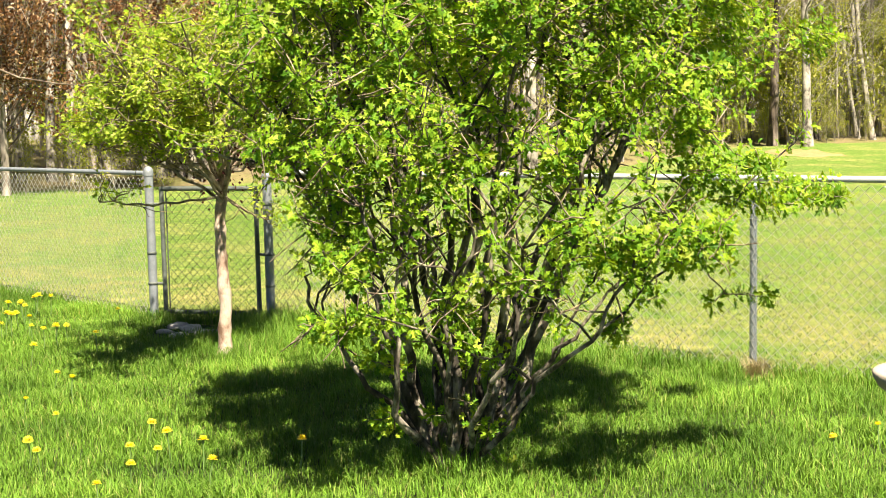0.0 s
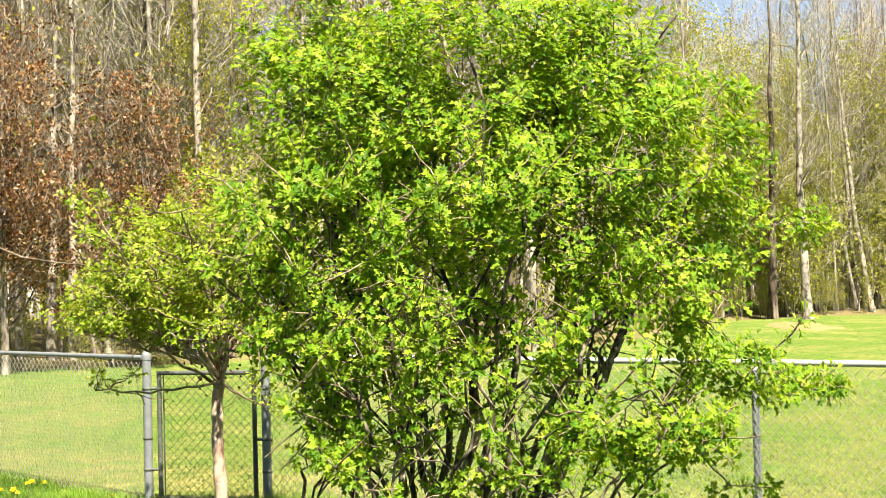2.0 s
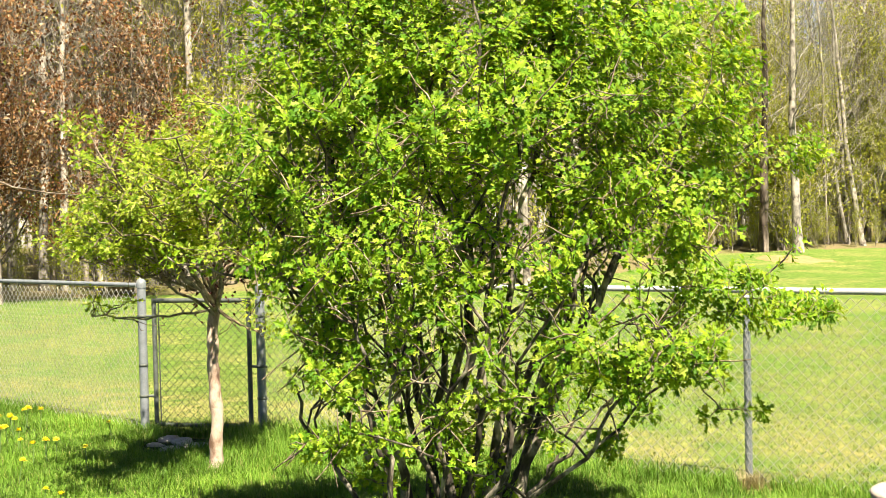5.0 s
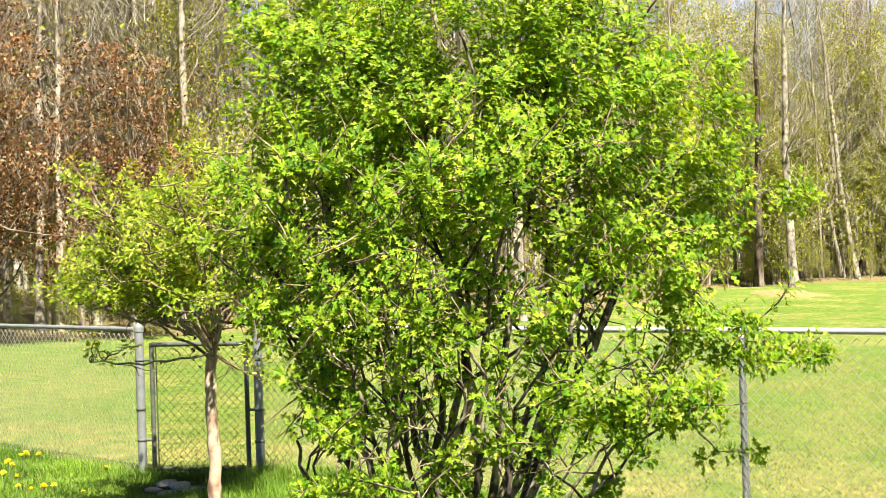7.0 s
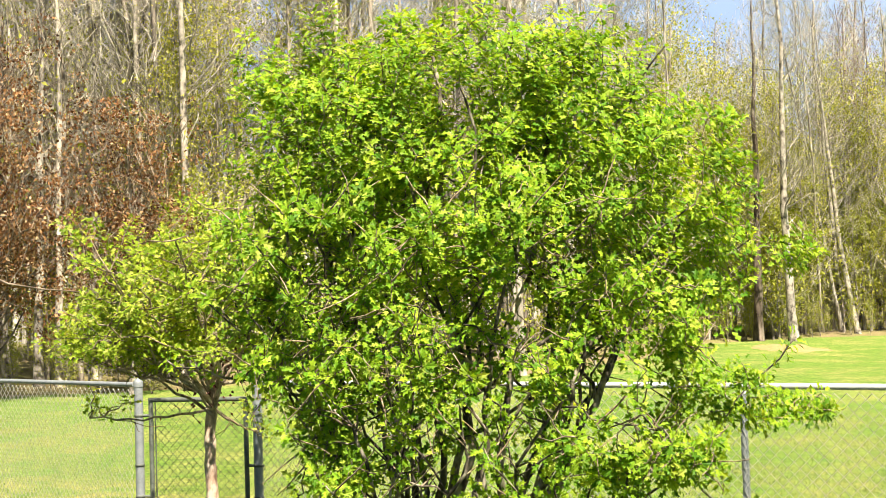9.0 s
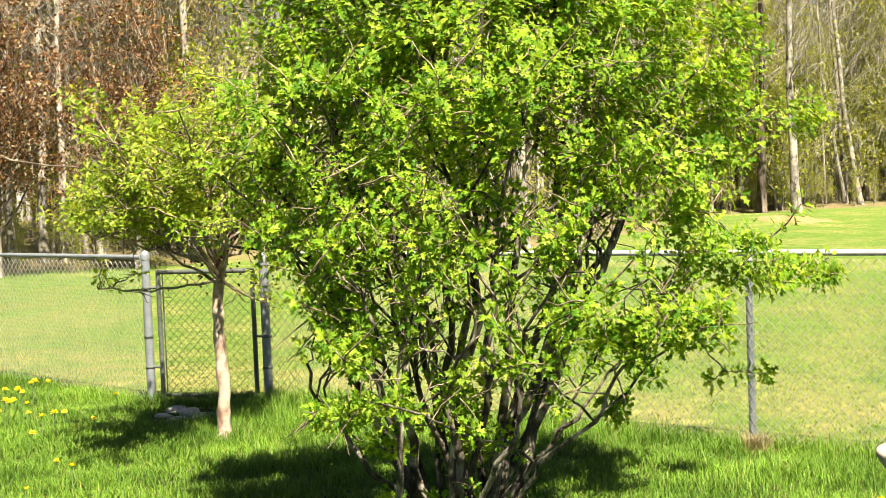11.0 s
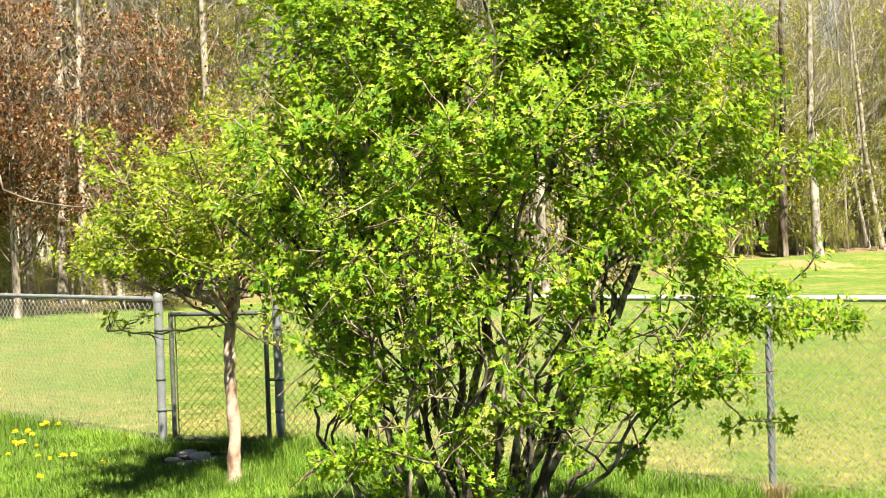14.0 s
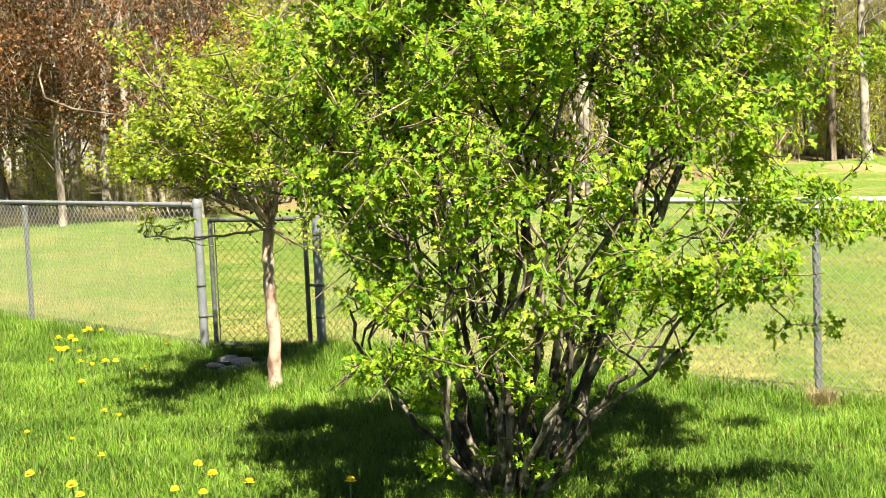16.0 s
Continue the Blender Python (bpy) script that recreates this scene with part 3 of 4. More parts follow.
    # leafless spurs and dead twigs inside the crown
    for k in range(2600):
        j = rng.integers(0, used)
        if 0.75 < Q[j, 2] < 2.15 and abs(Q[j, 0] - 0.15) < 0.95:
            e = Q[j] + np.clip(rng.normal(size=3) + np.array([0, 0, 0.35]), -1.2, 1.2) * rng.uniform(0.06, 0.17)
            twigs[S[j]].tube(wander(Q[j], e, 3, 0.007, rng), np.linspace(min(0.005, max(R[j], 0.0036)), 0.002, 4), 4, False)
    for s in range(len(STEMS)):
        st = part("stem", stems[s], M_STEM, bush)
        if twigs[s].v:
            tagged(part("twig_growth", twigs[s], M_TWIG, st), kind="stuff")
    # leaves in sprays along the outer part of each twig
    places, dirs = tip_places(tips)
    out = places - np.array([0.2, 0, 1.8])
    out /= np.linalg.norm(out, axis=1)[:, None] + 0.2
    axes = axes_for(dirs, out, rng)
    front = np.where(places[:, 1] < -0.25)[0]
    chosen = set(rng.choice(front, min(280, len(front)), replace=False).tolist())
    rest = np.array([i for i in range(len(places)) if i not in chosen])
    per = 14
    pl, side, ahead, normal = spray(rng, places[rest], axes[rest], per)
    sizes = rng.uniform(0.027, 0.05, len(pl)) * np.repeat(rng.uniform(0.8, 1.15, len(rest)), per)
    crown = part("foliage", leaves_mesh("foliage", pl, side, ahead, normal, sizes, M_LEAF), None, bush, "fresh bright green lobed leaves")
    tagged(crown, kind="stuff")
    sprigs = []
    for _ in range(6):
        pl, side, ahead, normal = spray(rng, np.zeros((1, 3)), np.array([[0, 0, 1.0]]), 15)
        b = Build()
        v, f = scatter(pl, side, ahead, normal, rng.uniform(0.028, 0.05, 15), LOBED, LOBED_F)
        b.add(v, f)
        for q, across in zip(pl, side):  # leaf stalks, all from one bud
            b.add([(0, 0, -0.03), q - across * 0.0012, q + ahead[0] * 0.001, q + across * 0.0012], [(0, 1, 2), (0, 2, 3)])
        sprigs.append(b.mesh("sprig", M_LEAF, False))
    for n, i in enumerate(sorted(chosen)):
        ob = part("sprig", sprigs[n % 6], None, bush)
        ob.matrix_basis = Matrix.Translation(places[i]) @ Vector(axes[i]).to_track_quat("Z", "Y").to_matrix().to_4x4() @ pose(0, 0, 0, 0, 0, rng.uniform(0, 360))
    return bush


BX, BY = 0.0, 6.02
STEMS = [  # where each stem ends, from the foot, and its radius at the foot
    (-0.62, -0.25, 0.97, 0.021), (-0.84, 0.1, 1.9, 0.029), (-0.62, -0.3, 2.1, 0.026), (-0.6, 0.1, 2.8, 0.025), (-0.38, -0.25, 2.5, 0.026),
    (-0.3, 0.75, 2.2, 0.021), (-0.25, 0.3, 2.8, 0.024), (-0.08, -0.4, 2.3, 0.025), (0.05, 0.05, 2.9, 0.031), (0.18, -0.3, 2.65, 0.026),
    (0.32, 0.6, 2.6, 0.023), (0.55, -0.1, 2.6, 0.032), (0.75, 0.1, 2.8, 0.025), (0.74, -0.15, 1.6, 0.037), (1.2, 0.2, 2.1, 0.031),
    (1.25, 0.9, 2.2, 0.026), (0.78, -0.35, 0.92, 0.019), (0.5, -0.9, 1.35, 0.019), (-0.38, -0.8, 1.35, 0.02), (0.1, -0.92, 1.35, 0.017),
    (0.92, -0.85, 1.2, 0.018), (0.35, -0.7, 2.0, 0.021), (-0.25, -0.65, 2.0, 0.02),
]
CROWN = [  # middle and half size of each part of the crown, its number of twigs, and how far they keep to the outside
    (0.1, 0.2, 2.42, 1.03, 0.8, 0.72, 850, 0.26),
    (0.84, 0.2, 2.12, 0.74, 0.75, 0.68, 580, 0.26),
    (1.12, 0.2, 2.1, 0.42, 0.6, 0.56, 300, 0.35),
    (-0.42, 0.15, 2.0, 0.54, 0.6, 0.6, 280, 0.3),
    (-0.36, 0.1, 2.52, 0.48, 0.6, 0.44, 270, 0.3),
    (0.1, 0.05, 2.78, 0.82, 0.55, 0.38, 380, 0.3),
    (0.74, 0.1, 2.54, 0.54, 0.55, 0.44, 340, 0.3),
    (-0.58, 0.1, 2.74, 0.32, 0.4, 0.25, 130, 0.4),
    (0.74, 0.1, 2.78, 0.36, 0.4, 0.24, 120, 0.4),
    (0.2, -0.35, 2.4, 0.9, 0.3, 0.4, 170, 0.4),
    (0.15, -0.55, 1.72, 0.95, 0.3, 0.36, 150, 0.3),
    (0.2, -0.85, 1.5, 0.8, 0.22, 0.28, 90, 0.4),
    (-0.45, -0.65, 1.6, 0.3, 0.3, 0.3, 75, 0.4),
    (0.95, -0.65, 1.62, 0.4, 0.3, 0.32, 115, 0.4),
    (-0.3, -0.7, 2.0, 0.5, 0.22, 0.25, 105, 0.4),
    (0.5, -0.7, 2.02, 0.6, 0.22, 0.25, 125, 0.4),
    (0.2, 0.6, 2.4, 0.95, 0.5, 0.5, 170, 0.6),
    (1.1, 0.8, 2.0, 0.45, 0.45, 0.55, 240, 0.6),
    (-0.3, 0.8, 1.9, 0.5, 0.35, 0.5, 110, 0.6),
    (-0.74, -0.05, 1.85, 0.22, 0.4, 0.5, 100, 0.4),
    (0.88, -0.8, 1.1, 0.34, 0.3, 0.13, 110, 0.4),
    (1.15, -0.5, 1.37, 0.22, 0.25, 0.12, 40, 0.4),
    (1.5, -0.4, 1.26, 0.3, 0.16, 0.06, 38, 0.4),
    (-0.42, -0.65, 1.14, 0.2, 0.25, 0.24, 55, 0.35),
    (-0.4, -0.75, 0.8, 0.18, 0.15, 0.08, 26, 0.4),
    (0.1, -0.75, 0.95, 0.48, 0.25, 0.26, 34, 0.4),
    (0.1, -0.3, 0.8, 0.45, 0.3, 0.25, 26, 0.4),
    (0.72, -0.5, 0.7, 0.08, 0.1, 0.07, 10, 0.5),
    (1.42, 0.0, 2.4, 0.1, 0.15, 0.26, 40, 0.4),
    (1.76, 0.2, 1.95, 0.12, 0.15, 0.14, 24, 0.4),
    (-0.27, -0.3, 0.44, 0.09, 0.08, 0.22, 46, 0.4),
    (0.12, -0.1, 0.5, 0.26, 0.25, 0.28, 30, 0.5),
    (0.12, -0.3, 0.22, 0.26, 0.15, 0.16, 22, 0.4),
]
hawthorn()


def small_tree():
    """A young tree with pale peeling bark beside the gate."""
    rng = np.random.default_rng(5)
    tree = thing("young_tree", "young tree with pale peeling pinkish bark beside the gate", "tree", (-1.53, 8.95, 0))
    pts = wander((0, 0, -0.1), (0.06, 0, 1.25), 22, 0.004, rng)
    pts[:, 0] += 0.02 * np.sin(np.linspace(0, 6, 23))
    rad = np.linspace(0.049, 0.036, 23) * (1 + 0.08 * rng.normal(size=23))
    rad[:4] *= (1.35, 1.25, 1.12, 1.05)
    b = Build()
    b.tube(pts, rad, 14)
    part("trunk", b, M_WRAP, tree)
    # the way each limb goes from the top of the trunk, and its thickness
    limbs = [(-0.55, -0.9, 0.36, 0.016), (-0.72, -0.4, 0.55, 0.014), (-0.42, -0.85, 0.72, 0.012), (-0.3, 0.1, 0.95, 0.012), (0.42, 0.2, 0.2, 0.017), (0.36, -0.3, 0.66, 0.016),
             (-0.74, -0.5, 0.4, 0.013), (-0.25, -1.05, 0.8, 0.011), (0.1, 0.3, 1.05, 0.012), (-0.62, 0.25, 0.66, 0.012), (0.3, -0.8, 1.0, 0.012), (-0.05, -0.75, 1.0, 0.011),
             (-0.72, -0.95, 0.02, 0.01), (0.33, -0.15, -0.16, 0.012), (-0.45, 0.7, 0.6, 0.01), (0.4, 0.75, 0.7, 0.01), (0.55, 0.3, 0.9, 0.011), (-0.85, -0.2, 0.38, 0.011),
             (-0.5, -1.3, 0.5, 0.01), (0.15, -1.15, 0.75, 0.01), (0.1, -0.2, 1.35, 0.012), (0.35, 0.1, 1.4, 0.012), (0.6, -0.3, 1.15, 0.012),
             (-0.2, -0.4, 1.2, 0.01), (0.62, 0.4, 0.6, 0.011), (-0.95, -0.5, 0.3, 0.01),
             (0.15, 0.35, 1.2, 0.01), (-0.1, 0.3, 1.15, 0.01), (0.3, 0.5, 1.0, 0.01), (0.0, 0.15, 1.35, 0.01), (-0.3, 0.4, 1.0, 0.01), (0.4, 0.25, 1.3, 0.01),
             (-0.42, -1.45, 0.6, 0.01), (-0.3, -1.6, 0.85, 0.01), (-0.45, -1.2, 0.75, 0.01), (0.05, -1.5, 0.95, 0.01)]
    twig, tips = Build(), []
    for dx, dy, dz, r in limbs:
        z0 = rng.uniform(1.04, 1.22) if dz > 0.15 else 1.12
        dx *= 0.82 if dx < -0.4 else 1.0
        q = angular((0.05, 0, z0), (0.05 + dx, dy, z0 + dz), 10, 0.015 if dz > 0.15 else 0.007, rng, 0.04 if dz > 0.15 else -0.03)
        b = Build()
        b.tube(q, np.linspace(r, 0.0045, 11), 7)
        part("limb", b, M_LIMB, tree)
        for m in range(6 if dz < 0.15 else 16):
            i = rng.integers(9 if dz < 0.15 else 5, 11)
            e = q[i] + rng.normal(size=3) * np.array([0.19, 0.22, 0.15]) * (0.45 if dz < 0.15 else 1) + np.array([0, 0, 0.06])
            if dz > 0.15:
                e[2] = max(e[2], 1.5 + 0.1 * rng.uniform())
            t = angular(q[i], e, 4, 0.011, rng)
            twig.tube(t, np.linspace(0.005, 0.002, 5), 4, False)
            rise = -e[1] / SHADOW.y
            if abs(e[0] - 0.05 + SHADOW.x * rise) < 0.13 and e[2] - rise < 1.2:
                continue  # the trunk stands in the sun
            tips.append(t)
        for m in range(4):
            i = rng.integers(3, 9)
            twig.tube(angular(q[i], q[i] + rng.normal(size=3) * 0.09, 3, 0.012, rng), np.linspace(0.0045, 0.002, 4), 3, False)
    tagged(part("twig_growth", twig, M_TWIG, tree), kind="stuff")
    places, dirs = tip_places(tips, 0.1, 0.2)
    axes = axes_for(dirs, np.array([[-0.15, -0.1, 0.1]]) * np.ones((len(places), 1)), rng, 0.7)
    pl, side, ahead, normal = spray(rng, places, axes, 14)
    tagged(part("foliage", leaves_mesh("foliage", pl, side, ahead, normal, rng.uniform(0.025, 0.045, len(pl)), M_YOUNG), None, tree, "fresh yellow-green lobed leaves"), kind="stuff")
    pl = np.array((0.05, 0, 1.35)) + rng.normal(size=(260, 3)) * np.array([0.18, 0.14, 0.14])
    side, ahead, normal = rotations(rng, len(pl), np.array([0, 0, -0.2]))
    tagged(part("old_foliage", leaves_mesh("old_foliage", pl, side, ahead, normal, rng.uniform(0.02, 0.04, len(pl)), M_BURGUNDY, OVAL, OVAL_F), None, tree, "withered dark red leaves"), kind="stuff")


small_tree()


# ---- the woods ----
def bare_tree(rng, height, r0, limbs, spread, first=0.35, lean=0.0, fine=5):
    """Trunk and limbs of a leafless tree, and the ends of its twigs."""
    trunk, branches, tips = Build(), Build(), []
    n = 12
    s = np.linspace(0, 1, n + 1)
    pts = np.stack([lean * height * s + np.cumsum(rng.normal(size=n + 1)) * 0.05 * height / 15, np.cumsum(rng.normal(size=n + 1)) * 0.05, height * s - 0.2], 1)
    rad = r0 * (1 - 0.9 * s) + 0.012
    rad[0] *= 1.3
    trunk.tube(pts, rad, 8)
    for k in range(limbs):
        t = first + (0.97 - first) * (k + rng.uniform()) / limbs
        i = min(n - 1, int(t * n))
        q = pts[i] + (pts[i + 1] - pts[i]) * (t * n - i)
        a = rng.uniform(0, 2 * math.pi)
        length = spread * (1.1 - 0.75 * t) * rng.uniform(0.5, 1.15)
        rise = rng.uniform(0.5, 2.0)
        e = q + np.array([math.cos(a), math.sin(a), rise]) / math.sqrt(1 + rise * rise) * length
        line = wander(q, e, 5, 0.04 * length, rng, -0.06 * length)
        branches.tube(line, np.linspace(rad[i] * 0.22 + 0.006, 0.006, 6), 3, False)
        for m in range(fine):
            j = rng.integers(1, 6)
            sub = line[j] + (rng.normal(size=3) * 0.45 + (e - q) / length * 0.6 + np.array([0, 0, 0.35])) * length * rng.uniform(0.25, 0.5)
            tw = wander(line[j], sub, 2, 0.03 * length, rng)
            branches.tube([tw[0], tw[2]], [0.011, 0.0055], 3, False)
            tips.append(sub)
            for w in range(4):
                o = tw[rng.integers(1, 3)]
                z = o + (rng.normal(size=3) * 0.5 + np.array([0, 0, 0.35])) * length * 0.3
                c = np.array([0.006, 0.006, 0.0])
                branches.add([o - c, o + c, z + c * 0.5, z - c * 0.5], [(0, 1, 2, 3)])
                tips.append(z)
    return trunk, branches, np.array(tips)


def forest_tree(name, label, rng, height, r0, limbs, spread, bark, leaf=None, leaf_n=0, leaf_size=0.07, first=0.35, lean=0.0, fine=5, clump=0.2):
    ob = thing(name, label, "tree", group="trees of the woodland")
    trunk, branches, tips = bare_tree(rng, height, r0, limbs, spread, first, lean, fine)
    part("trunk", trunk, bark, ob)
    tagged(part("branch_growth", branches, M_FARTWIG, ob), kind="stuff")
    if leaf:
        pl = tips[rng.integers(0, len(tips), leaf_n)] + rng.normal(size=(leaf_n, 3)) * clump
        side, ahead, normal = rotations(rng, leaf_n, np.array([0, 0, 0.2]))
        part("crown", leaves_mesh("crown", pl, side, ahead, normal, rng.uniform(0.6, 1.4, leaf_n) * leaf_size, leaf, OVAL, OVAL_F), None, ob)
    return ob


rng = np.random.default_rng(21)
KINDS = []
for k in range(5):
    KINDS.append(forest_tree("bare_tree", "tall slender leafless grey forest tree", rng, rng.uniform(14, 18), rng.uniform(0.055, 0.1), 40, 3.4, M_GREYBARK, M_TAN, 1300, 0.065, 0.2, fine=6, clump=0.2))
for k in range(2):
    KINDS.append(forest_tree("birch_tree", "slim pale-barked birch with bare twigs", rng, rng.uniform(12, 16), 0.11, 28, 2.6, M_BIRCH, M_HAZE, 500, 0.06, lean=rng.uniform(-0.06, 0.06)))
for k in range(3):
    KINDS.append(forest_tree("budding_tree", "forest tree hazed with small yellow-green young leaves", rng, rng.uniform(9, 14), 0.09, 30, 3.4, M_GREYBARK, M_HAZE, 3200, 0.11, 0.1, fine=4))
KINDS.append(forest_tree("budding_tree", "forest tree hazed with pinkish red spring buds", rng, 15, 0.12, 34, 3.6, M_GREYBARK, M_BUD, 2000, 0.07, 0.3, fine=5))
SAPLING = [forest_tree("sapling", "thin understorey sapling with pale green leaves", rng, rng.uniform(4, 6), 0.035, 22, 1.6, M_GREYBARK, M_HAZE, 1050, 0.125, 0.1, fine=2, clump=0.2) for _ in range(3)]
for ob, (x, y) in zip(KINDS + SAPLING, [(-13, 47), (-4, 43), (6, 58), (19, 72), (25, 66), (-9, 36), (11, 66), (-20, 45), (21, 63.5), (16, 66), (27, 70), (-6, 33.5), (18, 62), (22, 63)]):
    ob.location = (x, y, 0.05)


def weighted(x):
    """Kinds of tree that grow there: young leaves towards one end, bare wood elsewhere."""
    if x > 9:
        return [0, 7, 1, 2, 8, 3, 9, 4, 7, 5, 8, 6, 9, 10]
    return [0, 1, 2, 3, 4, 0, 1, 2, 3, 5, 6, 9]


taken = []
for k in range(4000):
    if len(taken) >= 125:
        break
    x = rng.uniform(-0.42, 0.42) * 62
    y = edge_y(x) + 1.0 + rng.uniform(0, 1) ** 1.4 * 26
    if abs(x) > 0.36 * y + 2.5 or any(math.hypot(x - a, y - b) < 1.2 for a, b in taken):
        continue
    taken.append((x, y))
    pick = weighted(x)
    src = KINDS[pick[rng.integers(0, len(pick))]]
    copy_thing(src, pose(x, y, 0.03, rng.uniform(-3, 3), rng.uniform(-3, 3), rng.uniform(0, 360)) @ Matrix.Scale(rng.uniform(0.85, 1.2), 4))
for k in range(100):
    x = rng.uniform(-19, 5) if k < 62 else rng.uniform(7, 28)
    pick = weighted(x) if x > 5 else [0, 1, 2, 3, 4, 8, 9]
    copy_thing(KINDS[pick[k % len(pick)]], pose(x, edge_y(x) + rng.uniform(3, 34), 0.03, rng.uniform(-3, 3), rng.uniform(-3, 3), rng.uniform(0, 360)) @ Matrix.Scale(rng.uniform(0.95, 1.35), 4))
for k in range(64):
    x = rng.uniform(-14, 8) if k % 3 == 0 else rng.uniform(10, 27)
    y = edge_y(x) + rng.uniform(-0.3, 7)
    copy_thing(SAPLING[k % 3], pose(x, y, 0.0, 0, 0, rng.uniform(0, 360)) @ Matrix.Scale(rng.uniform(0.5, 1.1) * (1.3 if x > 10 else 1), 4))


for k in range(44):
    x = rng.uniform(6, 27)
    copy_thing(SAPLING[k % 3], pose(x, edge_y(x) + rng.uniform(-0.6, 2.5), 0.0, 0, 0, rng.uniform(0, 360)) @ Matrix.Scale(rng.uniform(0.18, 0.42), 4))


# trees that stand out at the edge of the lawn
def place_tree(ob, x, y, label):
    ob.location = (x, y, 0.0)
    return tagged(ob, label)


place_tree(forest_tree("lawn_birch", "mottled white birch trunk at the lawn's edge", rng, 17, 0.19, 40, 3.8, M_BIRCH, M_HAZE, 500, 0.06, 0.3, fine=6), 15.1, 54.5, "mottled white birch standing on the lawn's edge")
place_tree(forest_tree("dark_tree", "dark", rng, 15, 0.2, 30, 3.2, M_DARKTWIG, M_HAZE, 500, 0.06, 0.3), 14.2, 57.0, "dark straight grey trunk at the lawn's edge")
place_tree(forest_tree("leaning_birch", "leaning", rng, 15, 0.13, 24, 2.4, M_BIRCH, first=0.5, lean=-0.12), 20.0, 61.0, "slim white birch leaning over the undergrowth")
place_tree(forest_tree("leaning_birch", "leaning", rng, 14, 0.09, 20, 2.2, M_BIRCH, first=0.5, lean=-0.16), 19.3, 61.4, "slim white birch leaning over the undergrowth")
place_tree(forest_tree("edge_birch", "pale", rng, 10, 0.085, 24, 2.4, M_BIRCH, first=0.3), 2.4, 33.8, "pale birch trunk behind the meadow fence")


def brown_tree(x, y, height, spread, clumps, seed, label, first=0.14, low=1.25):
    rng = np.random.default_rng(seed)
    ob = thing("oak_tree", label, "tree", (x, y, 0), "brown trees by the fence")
    trunk, branches, tips = bare_tree(rng, height, 0.026 * height ** 0.6, 46, spread, first, 0.0, 5)
    part("trunk", trunk, M_GREYBARK, ob)
    tagged(part("branch_growth", branches, M_DARKTWIG, ob), kind="stuff")
    # leaves hang in bunches, denser towards the lower limbs
    weight = np.exp(-np.clip(tips[:, 2] - 2.4, 0, 9) * 0.42) * (tips[:, 2] > low - 0.2)
    mids = tips[rng.choice(len(tips), clumps, p=weight / weight.sum())] + rng.normal(size=(clumps, 3)) * 0.12
    pl = np.repeat(mids, 15, 0) + rng.normal(size=(clumps * 15, 3)) * np.array([0.13, 0.13, 0.08])
    pl = pl[pl[:, 2] > low + 0.15 * np.sin(pl[:, 0] * 3.1)]
    side, ahead, normal = rotations(rng, len(pl), np.array([0, 0, -0.4]))
    part("crown", leaves_mesh("crown", pl, side, ahead, normal, rng.uniform(0.055, 0.12, len(pl)), M_BROWN, OVAL, OVAL_F), None, ob, "withered copper-brown leaves")
    return ob


oaks = []
for bx, by, bh, bs, bn, seed in ((-9.7, 29.5, 7.6, 4.2, 1050, 31), (-13.0, 30.5, 8.0, 4.4, 900, 32), (-6.9, 31.0, 6.4, 3.2, 600, 33), (-11.6, 33.5, 8.5, 4.0, 500, 34)):
    oaks.append(brown_tree(bx, by, bh, bs, bn, seed, "oak holding withered copper-brown leaves beyond the fence"))
place_tree(forest_tree("edge_birch", "pale", rng, 14, 0.115, 26, 2.4, M_BIRCH, first=0.3), -9.8, 33.4, "pale birch trunk standing among the brown oaks")
place_tree(forest_tree("edge_birch", "pale", rng, 13, 0.07, 22, 2.2, M_BIRCH, first=0.3), -11.6, 36.2, "thin pale birch trunk standing behind the brown oaks")
for k in range(14):
    x = -14.5 + 0.62 * k
    copy_thing(SAPLING[k % 3], pose(x, edge_y(x) - 1.0 + 0.7 * math.sin(k * 2.3), 0.0, 0, 0, 77 * k) @ Matrix.Scale(0.26 + 0.05 * (k % 4), 4))
for k in range(18):
    x = -16.5 + 0.55 * k
    copy_thing(SAPLING[k % 3], pose(x, edge_y(x) + 3.5 + 1.6 * math.sin(k * 1.9), 0.1, 0, 0, 53 * k) @ Matrix.Scale(0.34 + 0.06 * (k % 5), 4))
limb = Build()
limb.tube([(0.0, -0.4, 4.0), (0.3, -1.8, 3.3), (0.6, -2.4, 2.8), (1.2, -2.5, 2.55), (1.9, -2.5, 2.42), (2.6, -2.3, 2.35)], [0.016, 0.02, 0.024, 0.021, 0.017, 0.01], 6)
limb.tube([(1.2, -2.5, 2.55), (1.45, -2.5, 2.9), (1.6, -2.45, 3.4)], [0.012, 0.01, 0.006], 5)
part("dead_limb", limb, M_DARKTWIG, oaks[0], "bare grey-brown broken limb")
for k, (x, y, q) in enumerate(((-9.2, 33.2, 0.9), (-10.7, 34.0, 1.0), (-7.4, 34.6, 1.0))):
    copy_thing(KINDS[5 + k % 2], pose(x, y, 0, 0, 0, 70 * k) @ Matrix.Scale(q, 4))
for x, y, q in ((-6.2, 34.2, 0.8), (-6.8, 34.8, 0.68), (-6.9, 35.5, 0.75), (-5.6, 36.5, 0.85), (-2.0, 38.0, 0.8)):
    copy_thing(KINDS[7], pose(x, y, 0, 0, 0, x * 50) @ Matrix.Scale(q, 4))
for x, y, q in ((20.4, 63.6, 0.95), (22.0, 64.5, 1.05), (21.3, 66.0, 1.1)):
    copy_thing(KINDS[10], pose(x, y, 0, 0, 0, x * 40) @ Matrix.Scale(q, 4))
rng = np.random.default_rng(77)
